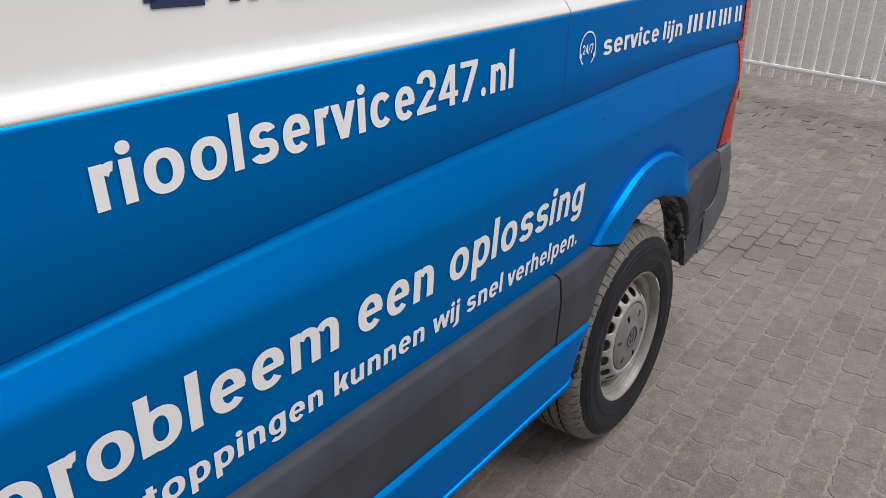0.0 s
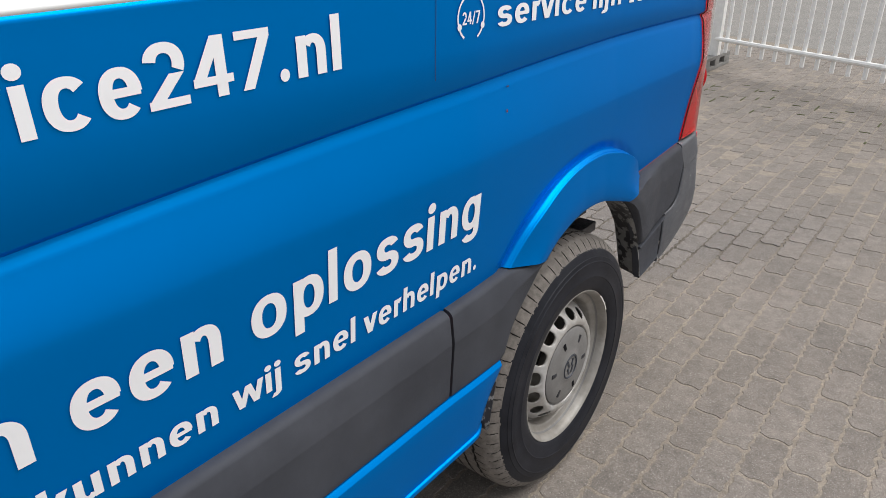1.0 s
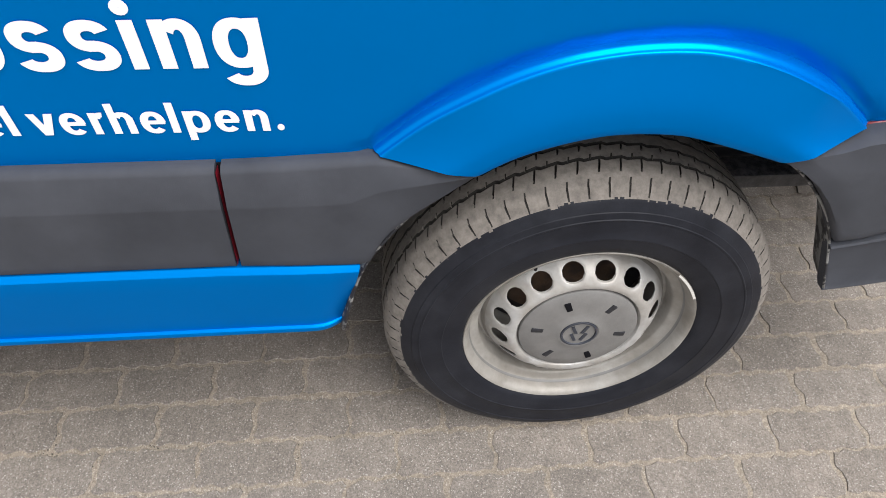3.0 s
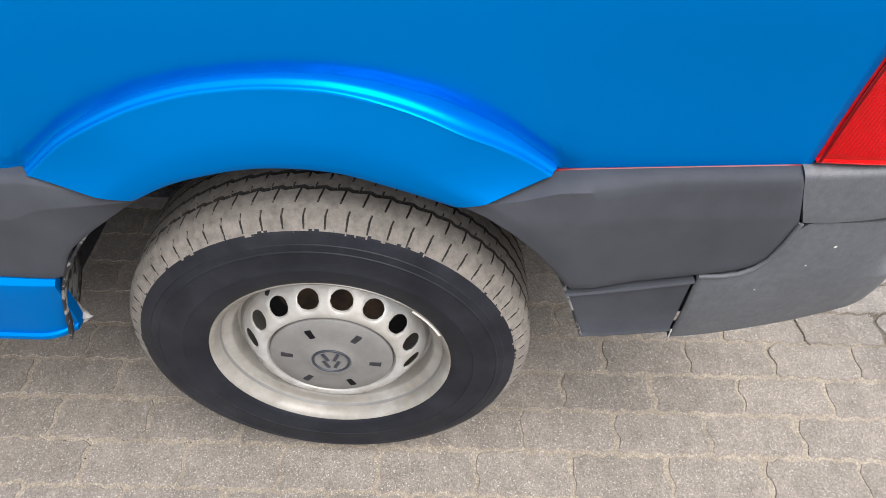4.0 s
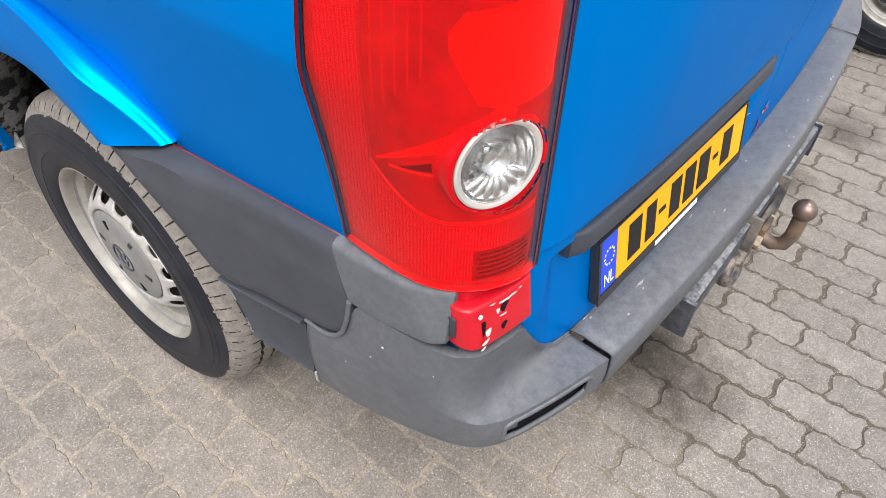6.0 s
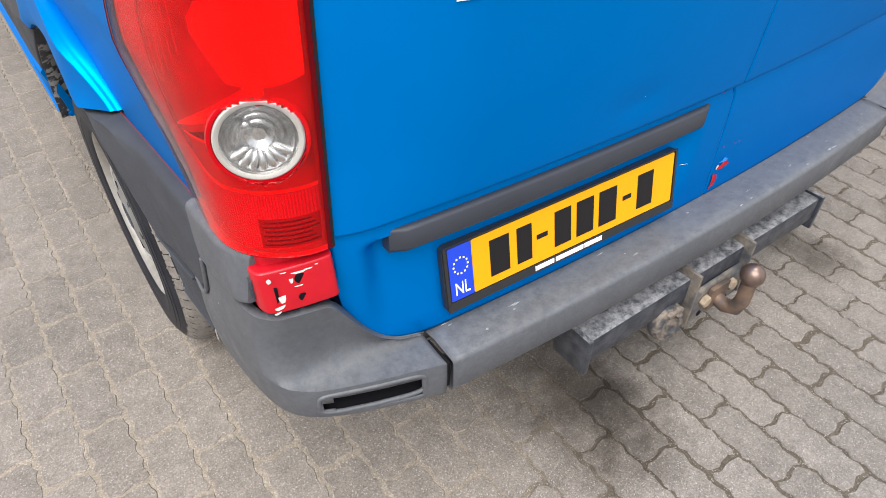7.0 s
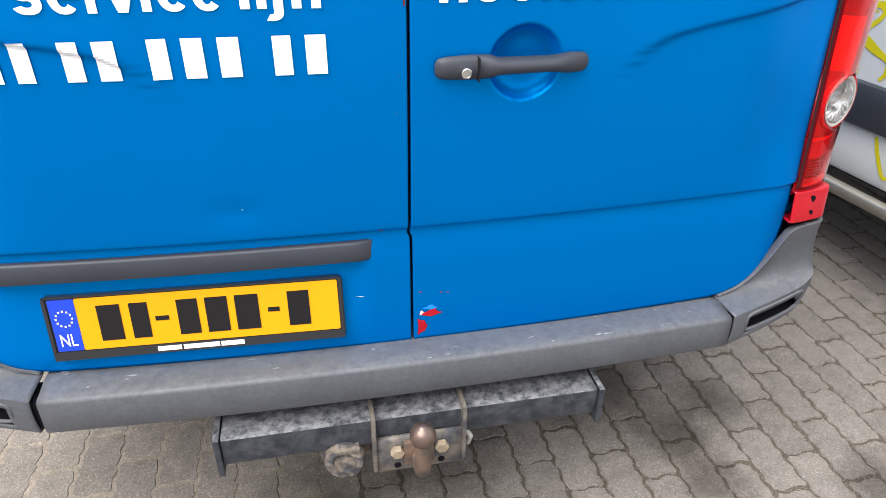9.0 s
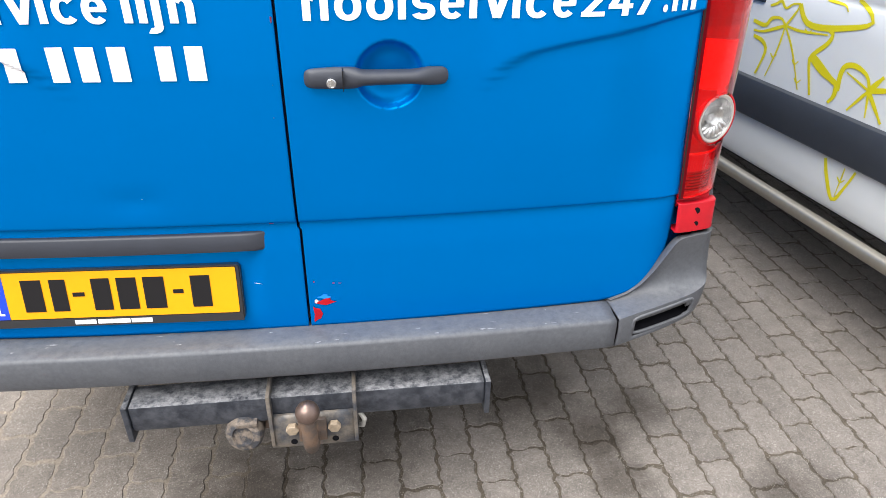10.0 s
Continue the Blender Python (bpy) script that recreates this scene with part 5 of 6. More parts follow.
def tail_lamp(s):
    lamp = thing("tail_lamp", "red tail lamp with a round clear reversing lamp and ribbed reflector", "tail lamp", "tail lamps")

    def patch(name, u0, u1, z0, z1, proud, mat, label="", nu=24, nz=24, shape=None):
        rows = []
        for z in np.linspace(0, 1, nz + 1):
            row = []
            for u in np.linspace(0, 1, nu + 1):
                uu, zz = u0 + (u1 - u0) * u, z0 + (z1 - z0) * z
                if shape:
                    uu, zz = shape(u, z, uu, zz)
                row.append(mirror(lamp_at(uu, zz, proud - (0.0 if name in ("lens", "gasket") else 0.011)), s))
            rows.append(row)

        def keep(i, j):
            q = (rows[i][j] + rows[i + 1][j + 1]) / 2
            q = LAMP_BACK @ Vector((q.x * s, q.y, q.z))
            return math.hypot(q.y, q.z) > 0.0550
        return part(name, grid(rows, outward=(s, 1, 0), keep=keep), mat, lamp, label, smooth=50, solid=0.0025 if name == "lens" else 0.0)

    low = lambda u: 0.836 + 0.006 * math.sin(math.pi * u)
    shell = patch("lens", 0.0, 1.0, 0.0, 1.62, 0.004, REDGLASS, "clear glossy red lens", 130, 210, lambda u, z, a, b: (a, low(u) + (1.62 - low(u)) * z))
    shell.visible_shadow = False
    patch("lamp_body", 0.0, 1.0, 0.0, 1.62, 0.004, LENS, "deep red body behind the lens", 130, 210, lambda u, z, a, b: (a, low(u) + (1.62 - low(u)) * z))
    patch("gasket", -0.012, 0.016, 0.838, 1.62, 0.0048, LENSDARK, "dark edge of the lens", 3, 40)
    patch("gasket", 0.962, 0.985, 0.838, 1.62, 0.0048, LENSDARK, "dark edge of the lens", 4, 40)
    patch("gasket", 0.985, 1.0, 0.838, 1.62, 0.0054, INK, "dark seal along the door", 3, 40)
    floor_rows = [[mirror(lamp_at(u, low(u) + 0.0005, o), s) for u in np.linspace(0, 1, 60)] for o in (-0.0068, 0.0036)]
    part("lens_floor", grid(floor_rows, outward=(0, 0, -1)), COLLAR, lamp, "red underside of the lens")
    patch("reflector", 0.035, 0.215, 0.847, 1.62, 0.00454, LENSRIB, "ribbed red reflector strip", 8, 50)
    foot = lambda u: 0.934 + 0.055 * max(0.0, 1 - u / 0.45) ** 2.2
    patch("reflector", 0.215, 0.962, 0.847, 0.93, 0.00451, LENSRIB, "ribbed red reflector foot", 40, 10, lambda u, z, a, b: (a, 0.847 + (foot(u) - 0.847) * z))
    # highlight along the curved ridge, drawn as a bright red strip
    patch("bright_line", 0.225, 0.962, 0, 1, 0.00490, LENSHOT, "curved highlight drawn in bright red above the reflector", 40, 2, lambda u, z, a, b: (a, foot(u) + 0.002 + 0.0045 * z))
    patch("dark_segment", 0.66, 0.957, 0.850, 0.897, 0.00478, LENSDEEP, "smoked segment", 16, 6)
    for k in range(6):
        patch("rib", 0.675 + 0.012 * (k % 2), 0.950 - 0.02 * (k % 3), 0.8535 + 0.0072 * k, 0.8565 + 0.0072 * k, 0.00502, LENSDARK, "", 14, 1)
    patch("chamber", 0.225, 0.962, 0, 1, 0.00430, CHAMBER, "darker chamber behind the clear lens", 40, 30, lambda u, z, a, b: (a, foot(u) + 0.008 + (1.62 - foot(u) - 0.008) * z))
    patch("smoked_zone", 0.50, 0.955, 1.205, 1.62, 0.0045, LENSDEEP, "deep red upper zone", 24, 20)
    patch("bright_segment", 0.62, 0.955, 1.262, 1.325, 0.0049, LENSHOT, "bright upper segment", 14, 8)
    patch("bright_segment", 0.53, 0.955, 1.083, 1.172, 0.00472, LENSHOT, "bright red signal segment", 28, 44, lambda u, z, a, b: (a + (1 - u) * (0.11 * max(0.0, 1 - z / 0.6) + 0.05 * max(0.0, z - 0.8) / 0.2), b - 0.006 * math.sin(math.pi * u) * (1 - z) + 0.012 * u * z))
    patch("signal_blade", 0.25, 0.78, 0, 1, 0.00478, LENSHOT, "slanting bright blade beside the reversing lamp", 14, 6, lambda u, z, a, b: (a, 1.000 + 0.058 * u + (0.002 + 0.030 * u) * z))
    patch("signal_blade", 0.33, 0.68, 0, 1, 0.00475, LENSDARK, "dark window under the blade", 12, 6, lambda u, z, a, b: (a, 0.997 + 0.014 * u + (0.001 + 0.024 * u) * z))
    # second highlight below the blade, also drawn as a thin bright strip
    patch("signal_blade", 0.31, 0.68, 0, 1, 0.00484, LENSHOT, "", 12, 2, lambda u, z, a, b: (a, 0.9955 + 0.004 * u + 0.0028 * z))
    for k in range(5):
        patch("rib", 0.26 + 0.045 * k, 0.268 + 0.045 * k, 1.06 + 0.012 * k, 1.40, 0.00460, COLLAR, "", 1, 16)
    # reversing lamp: bezel, faceted bowl, domed glass
    place = LAMP_FACE
    if s < 0:
        place = Matrix.Diagonal((-1, 1, 1, 1)) @ place

    def turned(name, prof, mat, label="", n=48, smooth=40):
        bm = revolve(prof, n, m=place)
        bmesh.ops.recalc_face_normals(bm, faces=bm.faces)
        return part(name, bm, mat, lamp, label, smooth)

    turned("bezel_ring", [(0.0605, -0.030), (0.0605, -0.0010), (0.0592, 0.0022), (0.0565, 0.0034), (0.0545, 0.0030), (0.0535, 0.001)], COLLAR, "thin red collar round the reversing lamp")
    turned("bezel", [(0.0535, -0.002), (0.0530, 0.0035), (0.0510, 0.0050), (0.0475, 0.0046), (0.0450, 0.0025), (0.0445, -0.002)], BEZEL, "pale bezel ring")
    turned("bowl", [(0.047, 0.003), (0.041, -0.004), (0.040, -0.002), (0.034, -0.009), (0.033, -0.007), (0.026, -0.014), (0.025, -0.012), (0.017, -0.018), (0.016, -0.016), (0.008, -0.021), (0.0005, -0.021)],
           MIRROR, "stepped mirror bowl", 40, 25)
    for k in range(7):
        fin = capped([(0.0012, 0.014), (0.0056, 0.020), (0.0062, 0.036), (0.003, 0.043)], 10, m=place @ pose(-0.007, 0, 0, 0, 0, 0) @ Matrix.Rotation(radians(122 + 19 * k), 4, "X") @ Matrix.Rotation(radians(-90), 4, "Y"))
        part("flute", fin, MIRROR, lamp)
    part("bulb", capped([(0.001, -0.004), (0.0045, -0.006), (0.005, -0.012), (0.004, -0.02)], 16, m=place @ pose(0, -0.012, 0.018)), MIRROR, lamp)
    dome = turned("glass", [(0.0470, 0.0045), (0.040, 0.0080), (0.028, 0.0105), (0.014, 0.0118), (0.0005, 0.0122)], GLASS, "clear domed glass")
    dome.visible_shadow = False
    return lamp


tail_lamp(1), tail_lamp(-1)

# ---- rear bumper ----
bumper = thing("rear_bumper", "scuffed dark grey plastic rear bumper in three pieces", "bumper")


def bumper_y(x):
    return 1.040 - 0.040 * (x / 0.7) ** 2


rows = []
for t in range(11):
    row = []
    for x in np.linspace(0.690, -0.6965, 48):
        yb, zt = bumper_y(x), 0.594 - 0.018 * (x / 0.7) ** 2
        zb = zt - 0.079
        p = ((0.915, 0.560), (0.915, 0.5805), (0.945, 0.5835), (yb - 0.030, zt + 0.003), (yb - 0.009, zt + 0.0022), (yb - 0.0035, zt - 0.0006), (yb - 0.0005, zt - 0.006), (yb + 0.001, zb + 0.012), (yb - 0.004, zb + 0.003),
             (yb - 0.014, zb), (0.93, zb + 0.004))[t]
        row.append(Vector((x, p[0], p[1])))
    rows.append(row)
part("centre_beam", grid(rows, outward=(0, 1, 0)), BUMPER, bumper, "worn grey centre step", smooth=40, solid=0.005)

CORNER_T = [(0.960, 0.601, 0.610), (0.963, 0.635, 0.616), (0.964, 0.668, 0.626), (0.964, 0.698, 0.655), (0.963, 0.711, 0.700), (0.963, 0.717, 0.7375), (0.962, 0.790, 0.739), (0.958, 0.845, 0.740), (0.951, 0.880, 0.742),
            (0.930, 0.905, 0.743), (0.895, 0.915, 0.744), (0.850, 0.919, 0.738), (0.829, 0.920, 0.700), (0.806, 0.922, 0.660), (0.778, 0.924, 0.624), (0.745, 0.926, 0.600), (0.702, 0.928, 0.585)]
CORNER_O = [(0.962, 0.601, 0.585), (0.966, 0.635, 0.590), (0.969, 0.668, 0.597), (0.970, 0.698, 0.612), (0.970, 0.716, 0.625), (0.970, 0.726, 0.630), (0.969, 0.790, 0.630), (0.966, 0.845, 0.628), (0.960, 0.886, 0.622),
            (0.942, 0.920, 0.612), (0.908, 0.941, 0.604), (0.868, 0.956, 0.600), (0.842, 0.964, 0.598), (0.815, 0.972, 0.595), (0.784, 0.980, 0.592), (0.749, 0.988, 0.588), (0.702, 0.998, 0.580)]
CORNER_B = [(0.955, 0.601, 0.438), (0.957, 0.635, 0.446), (0.957, 0.668, 0.454), (0.957, 0.698, 0.463), (0.957, 0.716, 0.469), (0.957, 0.726, 0.472), (0.956, 0.790, 0.495), (0.954, 0.845, 0.519), (0.949, 0.886, 0.534),
            (0.933, 0.917, 0.536), (0.902, 0.938, 0.530), (0.864, 0.953, 0.524), (0.838, 0.961, 0.520), (0.811, 0.969, 0.516), (0.780, 0.977, 0.512), (0.745, 0.986, 0.508), (0.702, 0.996, 0.502)]


def bumper_corner(s):
    n = 64
    # matched along the outline by arc length
    def line(c):
        c = np.array(c, float)
        u = np.r_[0, np.cumsum(np.linalg.norm(np.diff(np.array(CORNER_O, float)[:, :2], axis=0), axis=1))]
        s_ = np.linspace(0, u[-1], n + 1)
        return np.array([np.interp(s_, u, c[:, k]) for k in range(3)]).T
    t, o, b = line(CORNER_T), line(CORNER_O), line(CORNER_B)
    for c in (t, o, b):
        for _ in range(2):
            c[1:-1] = 0.25 * c[:-2] + 0.5 * c[1:-1] + 0.25 * c[2:]
    vs = (-0.25, 0.0, 0.05, 0.12, 0.25, 0.4, 0.55, 0.7, 0.82, 0.92, 1.0, 1.06, 1.15, 1.27, 1.42, 1.58, 1.72, 1.85, 1.94, 2.0, 2.15)
    rows = []
    for v in vs:
        row = []
        for k in range(n + 1):
            T, O, B = Vector(t[k]), Vector(o[k]), Vector(b[k])
            into = Vector((-(0.03 if k < 40 else 0.012), -(0.03 if k > 32 else 0.0), 0))
            if v < 0:
                p = T + into * 0.5
            elif v <= 1:
                rearness = min(1.0, max(0.0, (k - 30) / 10))
                sag = math.sin(math.pi * v) * (-0.022 * rearness + 0.003 * (1 - rearness))
                p = T.lerp(O, v)
                e = v ** (1 + 4.0 * rearness)
                p = Vector((T.x + (O.x - T.x) * e, T.y + (O.y - T.y) * e, T.z + (O.z - T.z) * (v if rearness == 0 else 1 - (1 - v) ** (1 + 0.8 * rearness))))
                p += Vector((0.3, 1, 0)) * sag * 0.5
            elif v <= 2:
                w = v - 1
                p = O.lerp(B, w)
                d = Vector((1 if k < 30 else 0.25, 0 if k < 28 else 0.8, 0))
                p += d * 0.004 * math.sin(math.pi * w)
            else:
                p = B + into + Vector((0, 0, 0.004))
            row.append(mirror(p, s))
        rows.append(row)
    # lamp slot in the rear face
    x_in, x_out = 0.742, 0.902

    def keep(i, j):
        xm = (o[j][0] + o[j + 1][0]) / 2
        low, high = (14, 15) if xm > x_out - 0.014 or xm < x_in + 0.008 else (13, 16)
        return not (low <= i <= high and x_in < xm < x_out and o[j][1] > 0.93)

    part("corner", grid(rows, keep=keep, outward=(s, 1, 0)), BUMPER, bumper, "grey corner piece with an empty lamp slot", smooth=45, solid=0.004)
    # pocket painted near black for the shade inside the slot
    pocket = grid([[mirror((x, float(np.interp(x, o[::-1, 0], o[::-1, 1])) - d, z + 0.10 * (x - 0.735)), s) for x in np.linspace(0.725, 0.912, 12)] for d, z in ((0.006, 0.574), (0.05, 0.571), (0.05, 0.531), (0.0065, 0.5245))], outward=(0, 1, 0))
    part("lamp_slot", pocket, BLACK, bumper, "empty lamp slot with its shade painted black")
    # moulded rim round the slot
    mid_x, half_x = 0.822, 0.083
    loop = []
    for k in range(33):
        a = 2 * math.pi * k / 32
        c, q = math.copysign(abs(math.cos(a)) ** 0.35, math.cos(a)), math.copysign(abs(math.sin(a)) ** 0.35, math.sin(a))
        x = mid_x + half_x * c
        loop.append(mirror((x, float(np.interp(x, o[::-1, 0], o[::-1, 1])) + 0.0005 - 0.004 * (q < 0), 0.5505 + 0.10 * (x - 0.735) + 0.0250 * q), s))
    part("slot_rim", tube(loop, 0.0040, 8), BUMPER, bumper, "rounded rim of the lamp slot", smooth=60)
    # cap below the lamp on the flank
    rows2 = []
    for tt, off in ((0.0, -0.012), (0.0, 0.0), (0.04, 0.008), (0.09, 0.0112), (0.14, 0.0122), (0.45, 0.0145), (0.70, 0.0165), (0.90, 0.0175), (0.97, 0.0170), (1.0, 0.0145), (1.0, -0.01)):
        row = []
        for k in range(25):
            u = k / 24
            y = 0.6895 + 0.1755 * u - 0.005 * (1 - tt) * (1 - u) + 0.026 * tt ** 1.3 * (1 - u)
            zt, zb = 0.829 + 0.014 * u * u, 0.7375 + 0.019 * u * u
            x = 0.949 - 0.006 * u ** 2 - (0.008 * max(0, (u - 0.82) / 0.18) ** 2)
            crease = -0.013 * max(0.0, u - 0.60 - 0.36 * tt) / 0.38
            row.append(mirror((x + off + crease, y, zt + (zb - zt) * tt), s))
        rows2.append([row[0] - Vector((0.02 * s, 0, 0))] + row + [row[-1] - Vector((0.02 * s, 0, 0))])
    part("side_cap", grid(rows2, outward=(s, 0, 0)), BUMPER, bumper, "grey cap under the tail lamp", smooth=35)
    # rounded upper lip beside the moulding
    lip = [(0.961, 0.603, 0.6105), (0.965, 0.636, 0.6170), (0.967, 0.660, 0.6260), (0.967, 0.680, 0.6400), (0.967, 0.695, 0.6620), (0.966, 0.706, 0.6980), (0.965, 0.713, 0.7380)]
    part("lip", tube([mirror(p, s) for p in lip], 0.0042, 8), BUMPER, bumper, "worn rounded lip beside the moulding", smooth=60)


bumper_corner(1), bumper_corner(-1)
for s in (1, -1):
    # black boxes that stand for the shade in the bumper joints
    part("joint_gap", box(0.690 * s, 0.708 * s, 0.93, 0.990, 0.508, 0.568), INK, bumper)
# chips on the bumper
for x, y, z, w in ((0.9735, 0.778, 0.699, 0.0022), (0.9725, 0.752, 0.655, 0.0014), (0.9715, 0.696, 0.593, 0.0012), (0.9665, 0.86, 0.70, 0.0012)):
    bm = bmesh.new()
    bm.faces.new([bm.verts.new((x - 0.001, y + w * math.cos(a) * (1 + 0.4 * math.sin(2 * a)), z + w * math.sin(a))) for a in np.linspace(0, 2 * math.pi, 9)[:-1]])
    part("scuff", bm, CHIP, bumper, smooth=0)


rnd = random.Random(11)
for k in range(46):
    x = rnd.uniform(-0.66, 0.66)
    edge = rnd.random() < 0.65
    y = bumper_y(x) - (rnd.uniform(0.004, 0.016) if edge else rnd.uniform(0.03, 0.085))
    zt = 0.594 - 0.018 * (x / 0.7) ** 2
    if not edge:
        z = float(np.interp(y, (0.945, bumper_y(x) - 0.030), (0.5835, zt + 0.003))) + 0.0012
    else:
        z = float(np.interp(y, (bumper_y(x) - 0.014, bumper_y(x) - 0.005), (zt + 0.002, zt - 0.003))) + 0.0015
    w, d, turn = rnd.uniform(0.002, 0.014), rnd.uniform(0.0006, 0.0022), rnd.uniform(-0.5, 0.5)
    bm = bmesh.new()
    bm.faces.new([bm.verts.new((x + w * math.cos(a) * (0.7 + 0.3 * math.sin(3 * a + k)), y + d * math.sin(a) + turn * 0.3 * w * math.cos(a), z)) for a in np.linspace(0, 2 * math.pi, 9)[:-1]])
    part("scuff", bm, SCUFF, bumper, smooth=0)


def corner_bracket(s):
    """The red painted body corner between lamp and bumper, with bolt holes and chipped edges."""
    thing_ = thing("corner_bracket", "chipped red painted corner bracket below the tail lamp", "bracket", "corner brackets")
    line = curve_through([(0.936, 0.858), (0.9385, 0.866), (0.9385, 0.875), (0.9355, 0.883), (0.929, 0.8885), (0.90, 0.8970), (0.865, 0.9045), (0.836, 0.9090)], 40)
    rows = []
    prof = ((0.0, -0.03), (0.0, -0.0015), (0.012, 0.0008), (0.030, 0.0020), (0.05, 0.0022), (0.5, 0.0020), (0.95, 0.0022), (0.972, 0.0020), (0.990, 0.0008), (1.0, -0.0015), (1.0, -0.03))
    for t, o in prof:
        row = []
        for k, p in enumerate(line):
            d = line[min(k + 1, 40)] - line[max(k - 1, 0)]
            q = math.hypot(*d)
            nx, ny = d[1] / q, -d[0] / q
            u = k / 40
            zt, zb = 0.8215 + 0.003 * u, 0.752 + 0.002 * u
            o2 = o - (0.004 * max(0, (u - 0.94) / 0.06) ** 2)
            spot = (0.922 - 0.086 * u, 0.862 + 0.020 * u) if o < -0.02 else (p[0] + nx * o2, p[1] + ny * o2 + 0.0105 * t * min(1.0, u / 0.3))
            row.append(mirror((*spot, zt + (zb - zt) * t), s))
        rows.append(row)
    part("shell", grid(rows, outward=(s, 1, 0)), REDPAINT, thing_, "glossy red painted shell", smooth=32, solid=0.004)

    def face_y(x, z):
        """The leaning rear face of the shell."""
        return float(np.interp(x, line[16:, 0][::-1], line[16:, 1][::-1])) + 0.0022 + 0.0105 * (0.823 - z) / 0.071
    # flange that closes the bracket against the lamp
    rows = []
    for z, inset in ((0.812, 0.012), (0.824, 0.012), (0.838, 0.012), (0.842, 0.016), (0.842, 0.03)):
        rows.append([mirror((p[0] - inset * (1 - k / 40), p[1] - inset, z), s) for k, p in enumerate(line)])
    part("flange", grid(rows, outward=(s, 1, 0)), REDPAINT, thing_, "thin red flange under the lamp", smooth=40, solid=0.002)
    face = Euler((0, 0, radians(90))).to_matrix().to_4x4()
    # bolt holes: black discs on the face, their shade painted
    for x, z, r in ((0.8845, 0.803, 0.0082), (0.8865, 0.772, 0.0062)):
        part("bolt_hole", capped([(r, -0.003), (r, 0.0006)], 18, m=Matrix.Translation((x * s, face_y(x, z), z)) @ face), BLACK, thing_, "bolt hole, its shade painted as a black disc")
    if s > 0:
        chips = ((0.885, 0.813, 0.024, 0.006), (0.872, 0.8145, 0.014, 0.004), (0.897, 0.802, 0.006, 0.014), (0.889, 0.7915, 0.014, 0.004), (0.914, 0.776, 0.012, 0.022), (0.920, 0.764, 0.018, 0.010), (0.925, 0.757, 0.012, 0.006),
                 (0.860, 0.818, 0.006, 0.003), (0.905, 0.8175, 0.010, 0.003))
        # a black block painted for the shade of the slot
        part("slot", box(0.9175, 0.9215, 0.87, face_y(0.9195, 0.79) + 0.0006, 0.770, 0.797), BLACK, thing_, "slot, its shade painted as a black block")
        part("screw", capped([(0.003, 0), (0.003, 0.003)], 12, m=Matrix.Translation((0.926, face_y(0.926, 0.812) - 0.001, 0.812)) @ face), CHIP, thing_)
        part("rubber_pad", box(0.9385, 0.9435, 0.860, 0.874, 0.768, 0.803, bev=0.001), CHARCOAL, thing_, "dark rubber pad")
        for x, z, w, h in chips:
            bm = bmesh.new()
            edge = []
            for a in np.linspace(0, 2 * math.pi, 11)[:-1]:
                px, pz = x + 0.5 * w * math.cos(a) * (0.8 + 0.3 * math.sin(3 * a)), z + 0.5 * h * math.sin(a) * (0.8 + 0.3 * math.cos(2 * a))
                edge.append(bm.verts.new((px, face_y(px, pz) + 0.0006, pz)))
            bm.faces.new(edge)
            part("paint_chip", bm, CHIP, thing_, smooth=0)
    return thing_


corner_bracket(1), corner_bracket(-1)

# ---- tow bar ----
tow = thing("tow_bar", "grimy black square tow bar with a brown tow ball", "tow bar")
part("cross_beam", box(-0.388, 0.388, 0.965, 1.040, 0.395, 0.462, bev=0.008), GRIME, tow, "square steel beam, dusty on top", smooth=40)
for s in (1, -1):
    part("end_plate", box(0.388 * s, 0.400 * s, 0.955, 1.045, 0.370, 0.466, bev=0.002), GRIME, tow, "steel end plate")
    part("arm", box(0.36 * s, 0.40 * s, 0.40, 0.965, 0.46, 0.50, bev=0.004), UNDER, tow)
    part("gusset", box(0.088 * s, 0.097 * s, 0.960, 1.060, 0.335, 0.482, bev=0.003), MUDDY, tow)
rows = [[Vector((x, y, z)) for x in (-0.096, -0.05, 0.0, 0.05, 0.096)] for y, z in ((1.044, 0.418), (1.050, 0.413), (1.054, 0.405), (1.056, 0.335), (1.050, 0.322), (1.035, 0.318))]
part("ball_plate", grid(rows, outward=(0, 1, 0)), MUDDY, tow, "bent steel plate that carries the ball", smooth=40, solid=0.008)
turn_y = Euler((0, 0, radians(90))).to_matrix().to_4x4()
for x in (0.047, -0.045):
    part("bolt", capped([(0.0145, 0.0), (0.0145, 0.011), (0.012, 0.013)], 6, m=Matrix.Translation((x, 1.056, 0.386)) @ turn_y), BOLT, tow, "rusty hexagon bolt", smooth=0)
    # hole shown by a raised black disc, its shade painted
    part("bolt_hole", capped([(0.0075, 0.0), (0.0075, 0.0015)], 14, m=Matrix.Translation((x, 1.0555, 0.343)) @ turn_y), BLACK, tow)
part("ball_neck", tube([(0.003, 1.060, 0.372), (0.003, 1.085, 0.366), (0.003, 1.108, 0.378), (0.004, 1.117, 0.410), (0.004, 1.116, 0.465)], 0.0165, 14), RUST, tow, "curved rusty neck", smooth=60)
part("neck_flange", box(-0.028, 0.034, 1.055, 1.066, 0.350, 0.412, bev=0.003), RUST, tow)
ball = revolve([(0.0005, 0.5085), (0.008, 0.5080)] + [(0.0255 * math.sin(math.radians(a)), 0.483 + 0.0255 * math.cos(math.radians(a))) for a in range(20, 156, 9)] + [(0.015, 0.455)], 28,
               m=Matrix.Translation((0.004, 1.116, 0)) @ Euler((0, radians(-90), 0)).to_matrix().to_4x4())
